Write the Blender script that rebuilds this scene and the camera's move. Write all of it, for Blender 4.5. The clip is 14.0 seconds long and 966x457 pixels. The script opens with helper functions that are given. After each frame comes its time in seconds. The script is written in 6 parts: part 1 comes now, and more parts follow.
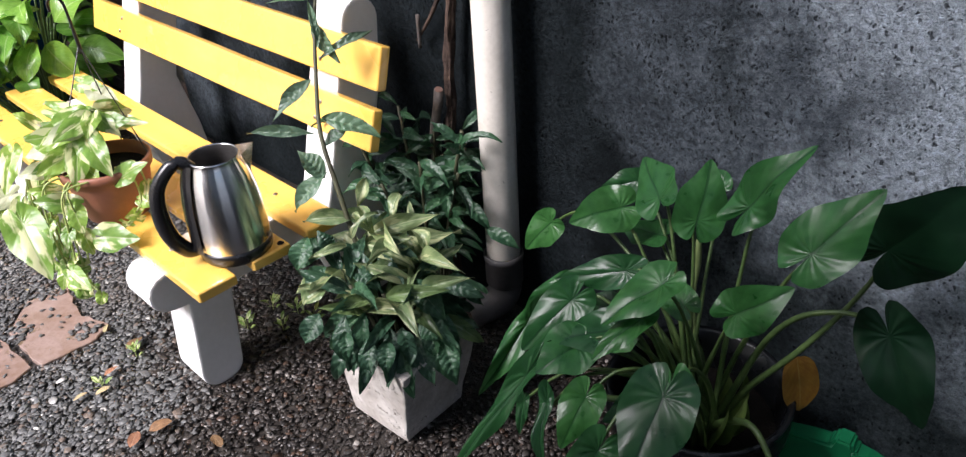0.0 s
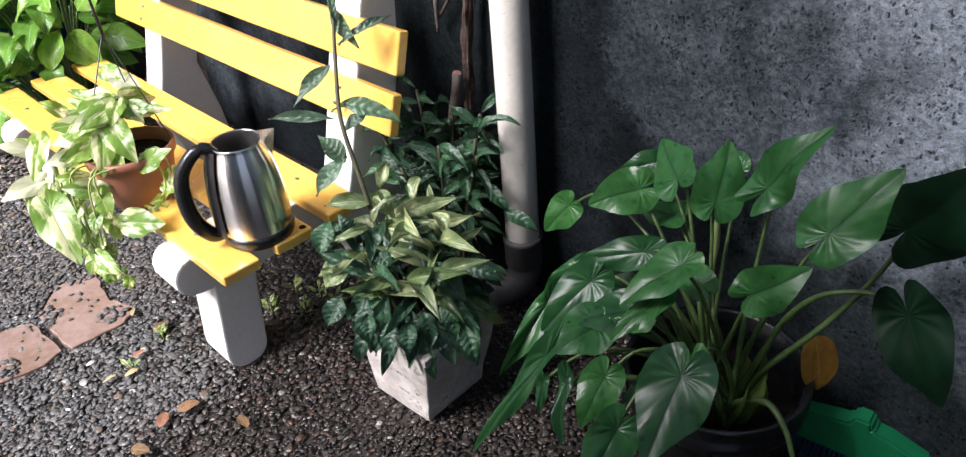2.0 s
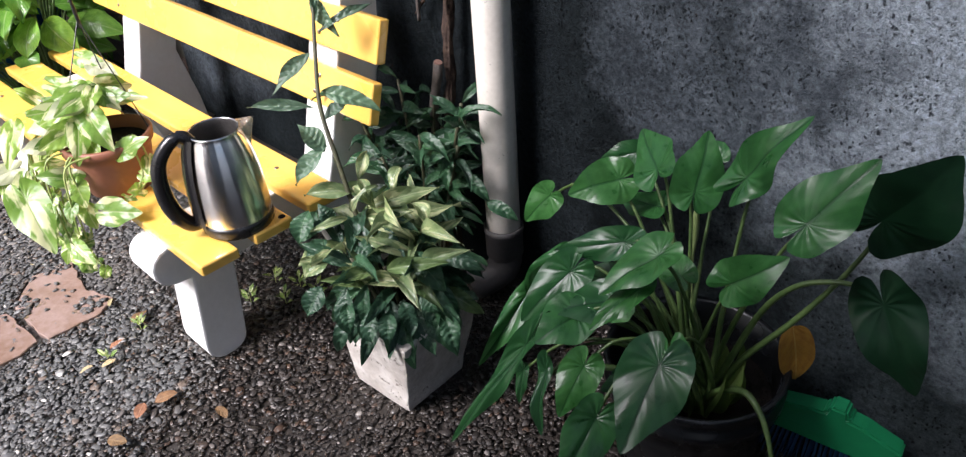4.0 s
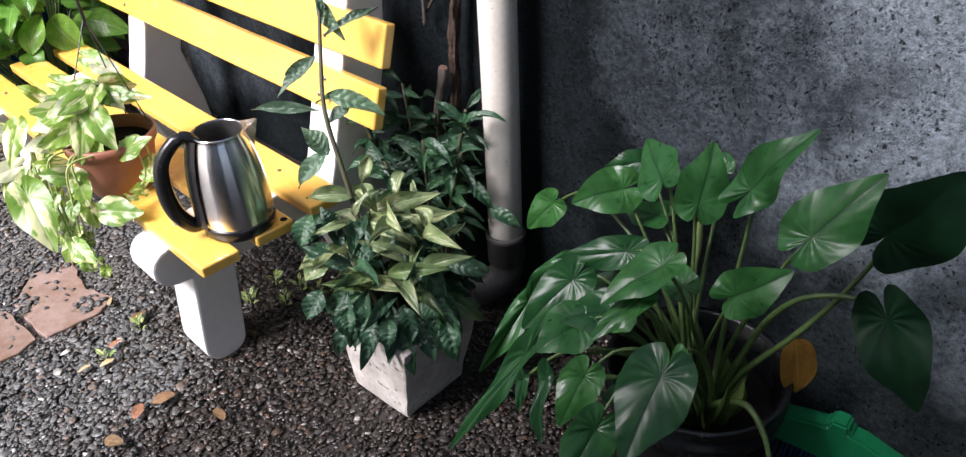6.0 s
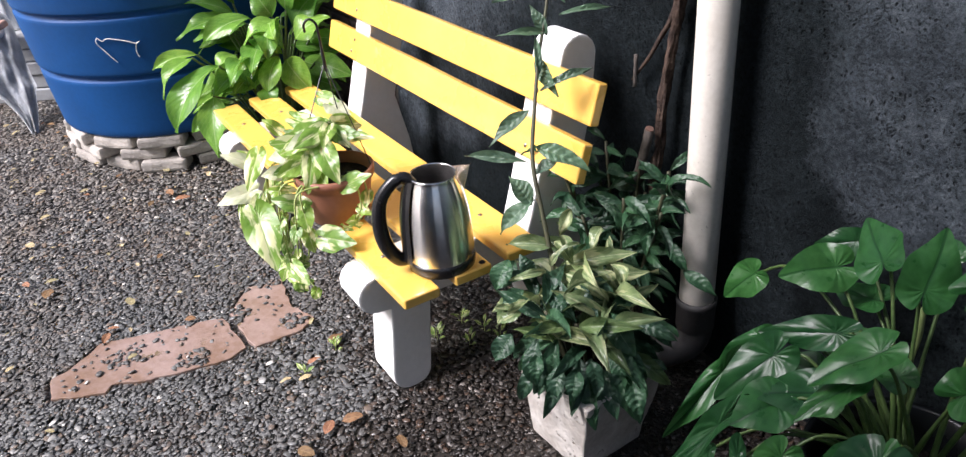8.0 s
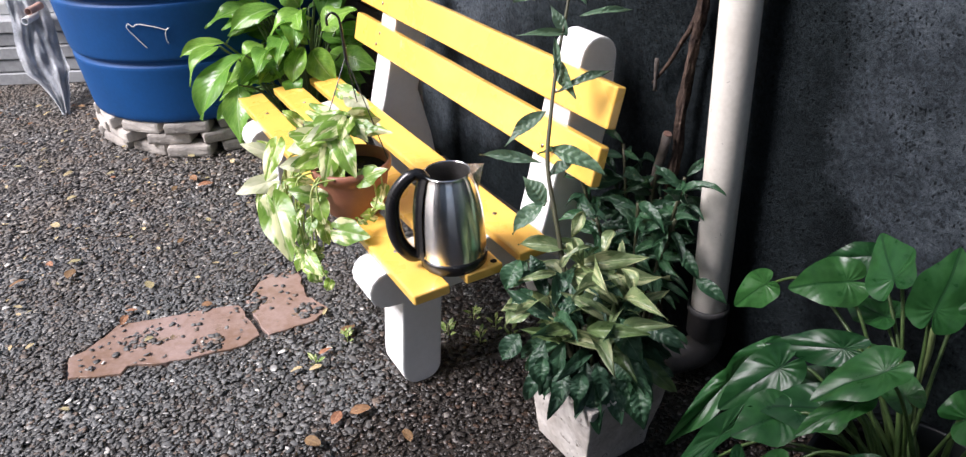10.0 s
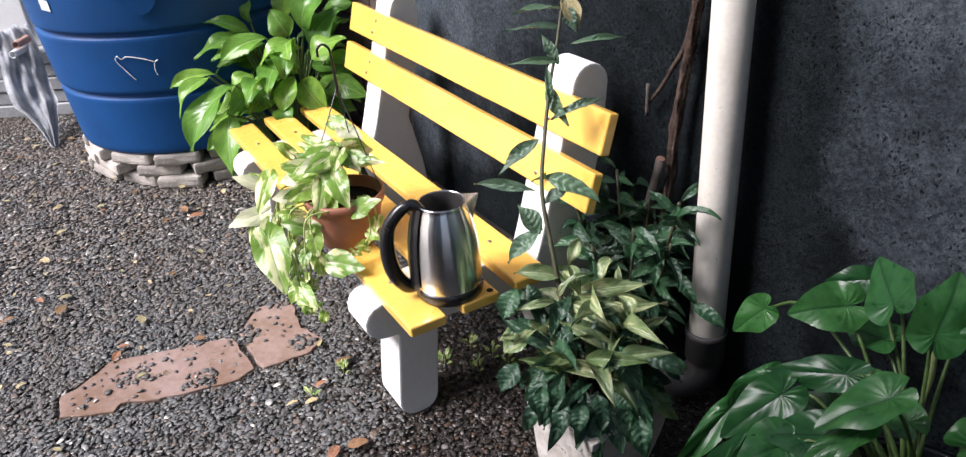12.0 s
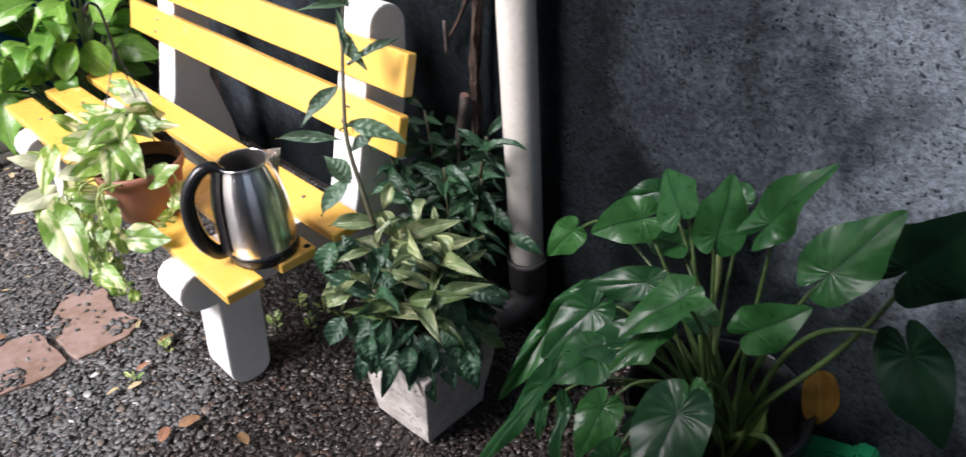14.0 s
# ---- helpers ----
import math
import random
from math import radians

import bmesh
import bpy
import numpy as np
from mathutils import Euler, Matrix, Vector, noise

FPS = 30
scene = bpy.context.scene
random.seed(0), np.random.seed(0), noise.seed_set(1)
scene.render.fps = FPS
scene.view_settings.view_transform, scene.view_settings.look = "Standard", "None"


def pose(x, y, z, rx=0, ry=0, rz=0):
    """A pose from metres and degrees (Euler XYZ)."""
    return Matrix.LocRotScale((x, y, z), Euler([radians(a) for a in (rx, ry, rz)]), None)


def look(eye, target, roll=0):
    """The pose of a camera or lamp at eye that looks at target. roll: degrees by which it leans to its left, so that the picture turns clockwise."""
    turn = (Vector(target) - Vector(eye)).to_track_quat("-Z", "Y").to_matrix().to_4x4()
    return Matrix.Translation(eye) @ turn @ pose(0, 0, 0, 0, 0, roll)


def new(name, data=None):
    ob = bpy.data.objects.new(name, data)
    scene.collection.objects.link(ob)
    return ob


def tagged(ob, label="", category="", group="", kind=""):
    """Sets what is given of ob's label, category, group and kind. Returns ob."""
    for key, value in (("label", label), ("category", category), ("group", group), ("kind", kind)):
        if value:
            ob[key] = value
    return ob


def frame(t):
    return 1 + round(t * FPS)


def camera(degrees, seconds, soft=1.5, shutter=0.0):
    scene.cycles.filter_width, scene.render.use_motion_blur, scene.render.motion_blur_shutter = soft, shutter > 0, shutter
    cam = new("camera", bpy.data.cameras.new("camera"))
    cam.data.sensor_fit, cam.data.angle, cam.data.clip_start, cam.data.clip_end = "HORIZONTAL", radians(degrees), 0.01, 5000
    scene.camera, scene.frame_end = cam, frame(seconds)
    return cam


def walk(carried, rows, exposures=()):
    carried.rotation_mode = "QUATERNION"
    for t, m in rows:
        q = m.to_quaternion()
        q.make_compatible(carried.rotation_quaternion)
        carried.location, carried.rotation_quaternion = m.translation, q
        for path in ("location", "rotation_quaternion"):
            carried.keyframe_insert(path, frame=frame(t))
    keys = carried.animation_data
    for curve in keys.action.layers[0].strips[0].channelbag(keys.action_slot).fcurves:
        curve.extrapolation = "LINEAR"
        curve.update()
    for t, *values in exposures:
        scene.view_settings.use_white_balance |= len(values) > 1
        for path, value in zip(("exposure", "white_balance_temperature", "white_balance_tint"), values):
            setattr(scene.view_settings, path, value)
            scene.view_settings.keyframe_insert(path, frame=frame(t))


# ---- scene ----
cam = camera(62.5, 14.0, soft=1.3, shutter=0.4)
PATH = [
    (0, (1.407, -0.497, 1.409), (0.193, 0.663, 0.321), -3.9),
    (0.5, (1.416, -0.506, 1.415), (0.203, 0.636, 0.309), -4.2),
    (1, (1.423, -0.511, 1.417), (0.177, 0.593, 0.309), -5.2),
    (1.5, (1.42, -0.51, 1.414), (0.176, 0.58, 0.29), -5.4),
    (2, (1.416, -0.507, 1.418), (0.184, 0.601, 0.297), -5.3),
    (2.5, (1.419, -0.508, 1.415), (0.19, 0.59, 0.282), -5.3),
    (3, (1.422, -0.506, 1.418), (0.192, 0.599, 0.293), -5.1),
    (3.5, (1.421, -0.502, 1.412), (0.219, 0.619, 0.274), -4.7),
    (6, (1.413, -0.5, 1.411), (0.212, 0.632, 0.282), -3.3),
    (6.5, (1.401, -0.524, 1.422), (0.119, 0.528, 0.305), -3.4),
    (7, (1.39, -0.559, 1.434), (-0.001, 0.397, 0.361), -3.7),
    (7.5, (1.384, -0.579, 1.446), (-0.091, 0.293, 0.415), -5.1),
    (7.7, (1.385, -0.578, 1.44), (-0.112, 0.29, 0.438), -5.0),
    (9.8, (1.400, -0.544, 1.447), (-0.122, 0.275, 0.440), -3.4),
    (10, (1.401, -0.546, 1.450), (-0.129, 0.257, 0.443), -3.6),
    (10.5, (1.394, -0.545, 1.453), (-0.133, 0.255, 0.440), -4.1),
    (11, (1.389, -0.547, 1.460), (-0.126, 0.272, 0.444), -4.4),
    (11.5, (1.384, -0.552, 1.460), (-0.137, 0.265, 0.453), -4.3),
    (12, (1.380, -0.544, 1.465), (-0.159, 0.293, 0.500), -4.4),
    (12.5, (1.378, -0.559, 1.465), (-0.169, 0.264, 0.501), -4.0),
    (13, (1.380, -0.545, 1.462), (-0.137, 0.281, 0.455), -4.4),
    (13.5, (1.402, -0.510, 1.447), (0.010, 0.471, 0.398), -4.8),
    (14, (1.418, -0.479, 1.445), (0.157, 0.616, 0.344), -4.6),
]
EXPOSURE = ((0, 1.01), (0.5, 1.04), (1.5, 1.10), (3.5, 1.11), (6, 1.08), (7.5, 1.04), (9.8, 0.94), (13, 0.91), (14, 0.87))
walk(cam, [(t, look(eye, target, roll)) for t, eye, target, roll in PATH], EXPOSURE)

# ---- light ----
world = bpy.data.worlds.new("sky")
scene.world = world
world.use_nodes = True
wn = world.node_tree
bg = wn.nodes["Background"]
sky = wn.nodes.new("ShaderNodeTexSky")
sky.sky_type, sky.sun_disc = "NISHITA", False
sky.sun_elevation, sky.sun_rotation = radians(46), radians(193)
sky.air_density, sky.dust_density = 1.0, 4.0
wn.links.new(sky.outputs[0], bg.inputs[0])
bg.inputs[1].default_value = 0.071
sun_data = bpy.data.lights.new("sun", "SUN")
sun_data.energy, sun_data.angle, sun_data.color = 3.9, radians(30), (1.01, 0.965, 1.05)
sun = new("sun", sun_data)
sun.matrix_world = look((-0.55, -2.3, 2.45), (0, 0, 0))


# ---- materials ----
def material(name, colour, rough=0.6, metal=0.0, colour2=None, scale=8.0, fine=60.0, bump=0.2, depth=0.003,
             spots=None, spot_scale=30.0, spot_size=0.25, spec=0.5, coat=0.0, random_tint=0.0):
    """Principled material with a patchy second colour, dark spots, fine relief and roughness wear."""
    m = bpy.data.materials.new(name)
    m.use_nodes = True
    t = m.node_tree
    n, l = t.nodes, t.links
    p = n["Principled BSDF"]
    co = n.new("ShaderNodeTexCoord")
    big = n.new("ShaderNodeTexNoise")
    big.inputs["Scale"].default_value, big.inputs["Detail"].default_value = scale, 6.0
    sml = n.new("ShaderNodeTexNoise")
    sml.inputs["Scale"].default_value, sml.inputs["Detail"].default_value = fine, 8.0
    for q in (big, sml):
        l.new(co.outputs["Object"], q.inputs["Vector"])
    ramp = n.new("ShaderNodeValToRGB")
    ramp.color_ramp.elements[0].position, ramp.color_ramp.elements[1].position = 0.35, 0.68
    c2 = colour2 or tuple(c * 0.72 for c in colour)
    ramp.color_ramp.elements[0].color, ramp.color_ramp.elements[1].color = (*c2, 1), (*colour, 1)
    mixv = n.new("ShaderNodeMath")
    mixv.operation = "MULTIPLY_ADD"
    l.new(sml.outputs["Fac"], mixv.inputs[0])
    mixv.inputs[1].default_value = 0.35
    add = n.new("ShaderNodeMath")
    add.operation = "MULTIPLY_ADD"
    l.new(big.outputs["Fac"], add.inputs[0])
    add.inputs[1].default_value = 0.8
    add.inputs[2].default_value = -0.08
    l.new(add.outputs[0], mixv.inputs[2])
    l.new(mixv.outputs[0], ramp.inputs["Fac"])
    out = ramp.outputs["Color"]
    height = sml.outputs["Fac"]
    if spots:
        vor = n.new("ShaderNodeTexVoronoi")
        vor.inputs["Scale"].default_value = spot_scale
        warp = n.new("ShaderNodeMix")
        warp.data_type = "VECTOR"
        warp.inputs[0].default_value = 0.06
        l.new(co.outputs["Object"], warp.inputs[4])
        l.new(sml.outputs["Color"], warp.inputs[5])
        l.new(warp.outputs[1], vor.inputs["Vector"])
        sr = n.new("ShaderNodeValToRGB")
        sr.color_ramp.elements[0].position, sr.color_ramp.elements[1].position = spot_size * 0.6, spot_size
        sr.color_ramp.elements[0].color, sr.color_ramp.elements[1].color = (1, 1, 1, 1), (0, 0, 0, 1)
        l.new(vor.outputs["Distance"], sr.inputs["Fac"])
        gate = n.new("ShaderNodeMath")
        gate.operation = "MULTIPLY"
        gr = n.new("ShaderNodeValToRGB")
        gr.color_ramp.elements[0].position, gr.color_ramp.elements[1].position = 0.45, 0.6
        l.new(big.outputs["Fac"], gr.inputs["Fac"])
        l.new(sr.outputs["Color"], gate.inputs[0])
        l.new(gr.outputs["Color"], gate.inputs[1])
        mx = n.new("ShaderNodeMix")
        mx.data_type = "RGBA"
        l.new(gate.outputs[0], mx.inputs[0])
        l.new(out, mx.inputs[6])
        mx.inputs[7].default_value = (*spots, 1)
        out = mx.outputs[2]
        hh = n.new("ShaderNodeMath")
        hh.operation = "SUBTRACT"
        l.new(height, hh.inputs[0])
        l.new(gate.outputs[0], hh.inputs[1])
        height = hh.outputs[0]
    if random_tint:
        info = n.new("ShaderNodeObjectInfo")
        hsv = n.new("ShaderNodeHueSaturation")
        mr = n.new("ShaderNodeMapRange")
        mr.inputs[3].default_value, mr.inputs[4].default_value = 1 - random_tint, 1 + random_tint
        l.new(info.outputs["Random"], mr.inputs[0])
        l.new(mr.outputs[0], hsv.inputs["Value"])
        l.new(out, hsv.inputs["Color"])
        out = hsv.outputs["Color"]
    l.new(out, p.inputs["Base Color"])
    rr = n.new("ShaderNodeMapRange")
    rr.inputs[3].default_value, rr.inputs[4].default_value = max(rough - 0.12, 0.02), min(rough + 0.12, 1)
    l.new(big.outputs["Fac"], rr.inputs[0])
    l.new(rr.outputs[0], p.inputs["Roughness"])
    p.inputs["Metallic"].default_value = metal
    p.inputs["Specular IOR Level"].default_value = spec
    p.inputs["Coat Weight"].default_value = coat
    if bump:
        b = n.new("ShaderNodeBump")
        b.inputs["Strength"].default_value, b.inputs["Distance"].default_value = bump, depth
        l.new(height, b.inputs["Height"])
        l.new(b.outputs[0], p.inputs["Normal"])
    return m


def wall_material():
    """Old grey-painted spatter plaster: pitted, blotched with black mould, with light and shade painted in."""
    m = bpy.data.materials.new("grey_plaster")
    m.use_nodes = True
    n, l = m.node_tree.nodes, m.node_tree.links
    p = n["Principled BSDF"]
    co = n.new("ShaderNodeTexCoord")

    def noise_tex(scale, detail=6.0, rough=0.55):
        q = n.new("ShaderNodeTexNoise")
        q.inputs["Scale"].default_value, q.inputs["Detail"].default_value, q.inputs["Roughness"].default_value = scale, detail, rough
        l.new(co.outputs["Object"], q.inputs["Vector"])
        return q.outputs["Fac"]

    def ramp(fac, a, b, ca, cb):
        q = n.new("ShaderNodeValToRGB")
        q.color_ramp.elements[0].position, q.color_ramp.elements[1].position = a, b
        q.color_ramp.elements[0].color, q.color_ramp.elements[1].color = (*ca, 1), (*cb, 1)
        l.new(fac, q.inputs["Fac"])
        return q.outputs["Color"]

    def mix(fac, a, b, mode="MIX"):
        q = n.new("ShaderNodeMix")
        q.data_type, q.blend_type = "RGBA", mode
        for k, v in ((0, fac), (6, a), (7, b)):
            if hasattr(v, "is_linked"):
                l.new(v, q.inputs[k])
            else:
                q.inputs[k].default_value = v
        return q.outputs[2]

    wide, mid, grain = noise_tex(2.6, 5), noise_tex(9, 7, 0.62), noise_tex(85, 7, 0.80)
    base = ramp(wide, 0.36, 0.66, (0.038, 0.046, 0.054), (0.131, 0.156, 0.182))
    base = mix(ramp(mid, 0.42, 0.62, (0, 0, 0), (0.55, 0.55, 0.55)), base, (0.152, 0.180, 0.207, 1))
    # paler tone away from the downpipe: the light falling there, painted in
    where_x = n.new("ShaderNodeSeparateXYZ")
    l.new(co.outputs["Object"], where_x.inputs[0])
    lit_end = n.new("ShaderNodeMapRange")
    lit_end.inputs[1].default_value, lit_end.inputs[2].default_value, lit_end.inputs[3].default_value, lit_end.inputs[4].default_value = 0.64, 1.15, -0.32, 0.27
    l.new(where_x.outputs[0], lit_end.inputs[0])
    worn_or_lit = n.new("ShaderNodeMath")
    l.new(noise_tex(4.3, 6, 0.6), worn_or_lit.inputs[0])
    l.new(lit_end.outputs[0], worn_or_lit.inputs[1])
    base = mix(ramp(worn_or_lit.outputs[0], 0.36, 0.66, (0, 0, 0), (0.9, 0.9, 0.9)), base, (0.495, 0.57, 0.64, 1))
    # pits: irregular dimples of about a centimetre
    sep = n.new("ShaderNodeMapping")
    sep.inputs["Scale"].default_value = (1.0, 1.0, 0.66)
    wob = n.new("ShaderNodeMix")
    wob.data_type = "VECTOR"
    wob.inputs[0].default_value = 0.020
    nz = n.new("ShaderNodeTexNoise")
    nz.inputs["Scale"].default_value, nz.inputs["Detail"].default_value = 55, 6
    l.new(co.outputs["Object"], nz.inputs["Vector"])
    l.new(co.outputs["Object"], wob.inputs[4])
    l.new(nz.outputs["Color"], wob.inputs[5])
    l.new(wob.outputs[1], sep.inputs["Vector"])
    vor = n.new("ShaderNodeTexVoronoi")
    vor.inputs["Scale"].default_value, vor.inputs["Randomness"].default_value = 92, 1.0
    l.new(sep.outputs["Vector"], vor.inputs["Vector"])
    pit = ramp(vor.outputs["Distance"], 0.17, 0.30, (1, 1, 1), (0, 0, 0))
    where = ramp(noise_tex(9, 7, 0.7), 0.45, 0.54, (0, 0, 0), (1, 1, 1))
    pits = mix(1.0, pit, where, "MULTIPLY")
    fine_v = n.new("ShaderNodeTexVoronoi")
    fine_v.inputs["Scale"].default_value = 190
    l.new(sep.outputs["Vector"], fine_v.inputs["Vector"])
    fine_pit = ramp(fine_v.outputs["Distance"], 0.15, 0.34, (0.8, 0.8, 0.8), (0, 0, 0))
    pits = mix(1.0, pits, mix(1.0, fine_pit, ramp(noise_tex(22, 4), 0.46, 0.6, (0, 0, 0), (1, 1, 1)), "MULTIPLY"), "LIGHTEN")
    base = mix(mix(1.0, pits, (0.74, 0.74, 0.74, 1), "MULTIPLY"), base, (0.010, 0.011, 0.013, 1))
    sand = ramp(grain, 0.36, 0.66, (0.45, 0.45, 0.45), (1.50, 1.50, 1.50))
    base = mix(1.0, base, sand, "MULTIPLY")
    pos = n.new("ShaderNodeSeparateXYZ")
    l.new(co.outputs["Object"], pos.inputs[0])
    damp = n.new("ShaderNodeMapRange")      # the end by the downpipe is black with mould, with shade painted in too
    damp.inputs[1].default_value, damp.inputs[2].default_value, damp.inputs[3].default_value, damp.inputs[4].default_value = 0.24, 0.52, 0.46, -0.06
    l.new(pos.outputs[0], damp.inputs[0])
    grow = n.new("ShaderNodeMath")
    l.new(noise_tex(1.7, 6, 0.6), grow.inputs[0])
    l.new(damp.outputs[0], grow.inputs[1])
    dry = n.new("ShaderNodeMapRange")       # less of this darkening at the far end
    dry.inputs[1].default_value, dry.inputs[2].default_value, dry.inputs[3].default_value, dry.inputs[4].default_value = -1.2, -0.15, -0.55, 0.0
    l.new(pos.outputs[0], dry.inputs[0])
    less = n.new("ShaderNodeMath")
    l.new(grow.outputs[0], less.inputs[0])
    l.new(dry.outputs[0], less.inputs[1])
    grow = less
    # two soft dark vertical bands: cast shadows painted into the plaster colour
    mould_shade = None
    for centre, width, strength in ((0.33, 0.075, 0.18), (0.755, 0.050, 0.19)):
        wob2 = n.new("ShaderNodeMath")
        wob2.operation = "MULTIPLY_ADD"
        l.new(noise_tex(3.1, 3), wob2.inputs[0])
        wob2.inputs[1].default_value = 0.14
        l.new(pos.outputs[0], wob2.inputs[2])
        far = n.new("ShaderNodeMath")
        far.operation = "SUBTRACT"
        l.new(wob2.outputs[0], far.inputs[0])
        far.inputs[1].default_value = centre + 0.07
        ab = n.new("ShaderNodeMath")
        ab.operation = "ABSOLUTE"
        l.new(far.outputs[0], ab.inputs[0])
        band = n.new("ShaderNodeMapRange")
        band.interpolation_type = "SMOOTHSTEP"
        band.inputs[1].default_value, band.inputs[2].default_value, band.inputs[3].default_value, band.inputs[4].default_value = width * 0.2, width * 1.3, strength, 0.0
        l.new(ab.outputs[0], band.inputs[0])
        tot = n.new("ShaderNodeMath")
        l.new(grow.outputs[0] if mould_shade is None else mould_shade, tot.inputs[0])
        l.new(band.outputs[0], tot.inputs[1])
        mould_shade = tot.outputs[0]
    # shade along the foot of the wall, painted as darkening with a ragged edge
    foot_shade = n.new("ShaderNodeMath")
    foot_shade.operation = "MULTIPLY_ADD"
    l.new(noise_tex(2.3, 6, 0.65), foot_shade.inputs[0])
    foot_shade.inputs[1].default_value = -0.75
    keep = n.new("ShaderNodeMath")           # the painted shade stands higher towards the downpipe and fades at the far end
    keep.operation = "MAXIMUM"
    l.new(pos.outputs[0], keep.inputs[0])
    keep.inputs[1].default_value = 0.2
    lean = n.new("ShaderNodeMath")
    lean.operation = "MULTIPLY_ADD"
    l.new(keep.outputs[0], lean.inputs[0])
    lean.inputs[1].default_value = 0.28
    far_fade = n.new("ShaderNodeMapRange")
    far_fade.inputs[1].default_value, far_fade.inputs[2].default_value, far_fade.inputs[3].default_value, far_fade.inputs[4].default_value = -1.1, -0.2, 0.6, 0.0
    l.new(pos.outputs[0], far_fade.inputs[0])
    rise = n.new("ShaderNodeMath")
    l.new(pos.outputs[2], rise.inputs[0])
    l.new(far_fade.outputs[0], rise.inputs[1])
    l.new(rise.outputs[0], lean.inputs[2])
    l.new(lean.outputs[0], foot_shade.inputs[2])
    # wet: strength of the painted foot shade
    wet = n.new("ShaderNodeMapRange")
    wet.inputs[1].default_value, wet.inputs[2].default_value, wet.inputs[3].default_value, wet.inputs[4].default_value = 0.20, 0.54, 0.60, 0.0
    l.new(foot_shade.outputs[0], wet.inputs[0])
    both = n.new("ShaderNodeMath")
    l.new(mould_shade, both.inputs[0])
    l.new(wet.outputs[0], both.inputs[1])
    mould_shade = both.outputs[0]
    # mould and the painted shade share one dark tint
    mould = ramp(mould_shade, 0.46, 0.80, (0, 0, 0), (0.93, 0.93, 0.93))
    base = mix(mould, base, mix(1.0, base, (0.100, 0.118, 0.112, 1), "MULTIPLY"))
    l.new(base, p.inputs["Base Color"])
    p.inputs["Roughness"].default_value = 0.72
    p.inputs["Specular IOR Level"].default_value = 0.06
    height = n.new("ShaderNodeMath")
    height.operation = "MULTIPLY_ADD"
    l.new(pits, height.inputs[0])
    height.inputs[1].default_value = -1.0
    sum2 = n.new("ShaderNodeMath")
    sum2.operation = "MULTIPLY_ADD"
    l.new(grain, sum2.inputs[0])
    sum2.inputs[1].default_value = 0.9
    lumps = n.new("ShaderNodeMath")
    lumps.operation = "MULTIPLY_ADD"
    l.new(noise_tex(34, 8, 0.78), lumps.inputs[0])
    lumps.inputs[1].default_value = 1.1
    l.new(mid, lumps.inputs[2])
    l.new(lumps.outputs[0], sum2.inputs[2])
    l.new(sum2.outputs[0], height.inputs[2])
    b = n.new("ShaderNodeBump")
    b.inputs["Strength"].default_value, b.inputs["Distance"].default_value = 1.0, 0.013
    l.new(height.outputs[0], b.inputs["Height"])
    l.new(b.outputs[0], p.inputs["Normal"])
    return m


def gravel_material():
    m = bpy.data.materials.new("gravel_stone")
    m.use_nodes = True
    n, l = m.node_tree.nodes, m.node_tree.links
    p = n["Principled BSDF"]
    geo = n.new("ShaderNodeNewGeometry")
    r = n.new("ShaderNodeValToRGB")
    r.color_ramp.interpolation = "CONSTANT"
    e = r.color_ramp.elements
    e[0].position, e[0].color = 0.0, (0.072, 0.073, 0.071, 1)
    e[1].position, e[1].color = 0.36, (0.108, 0.110, 0.108, 1)
    for pos, c in ((0.72, (0.155, 0.157, 0.153, 1)), (0.88, (0.150, 0.115, 0.090, 1)), (0.962, (0.27, 0.265, 0.25, 1)), (0.990, (0.58, 0.56, 0.52, 1))):
        k = e.new(pos)
        k.color = c
    l.new(geo.outputs["Random Per Island"], r.inputs["Fac"])
    co = n.new("ShaderNodeTexCoord")
    # silt has settled over the chips in broad patches
    silt = n.new("ShaderNodeTexNoise")
    silt.inputs["Scale"].default_value, silt.inputs["Detail"].default_value = 3.2, 5
    l.new(co.outputs["Object"], silt.inputs["Vector"])
    amount = n.new("ShaderNodeMapRange")
    amount.inputs[1].default_value, amount.inputs[2].default_value, amount.inputs[4].default_value = 0.42, 0.66, 0.62
    l.new(silt.outputs["Fac"], amount.inputs[0])
    coated = n.new("ShaderNodeMixRGB")
    coated.name = "silt_coat"
    coated.inputs[2].default_value = (0.098, 0.088, 0.078, 1)
    l.new(amount.outputs[0], coated.inputs[0])
    l.new(r.outputs["Color"], coated.inputs[1])
    l.new(coated.outputs[0], p.inputs["Base Color"])
    q = n.new("ShaderNodeTexNoise")
    q.inputs["Scale"].default_value, q.inputs["Detail"].default_value = 220, 3
    l.new(co.outputs["Object"], q.inputs["Vector"])
    rr = n.new("ShaderNodeMapRange")
    rr.inputs[3].default_value, rr.inputs[4].default_value = 0.22, 0.60
    l.new(q.outputs["Fac"], rr.inputs[0])
    l.new(rr.outputs[0], p.inputs["Roughness"])
    b = n.new("ShaderNodeBump")
    b.inputs["Strength"].default_value, b.inputs["Distance"].default_value = 0.5, 0.001
    l.new(q.outputs["Fac"], b.inputs["Height"])
    l.new(b.outputs[0], p.inputs["Normal"])
    return m


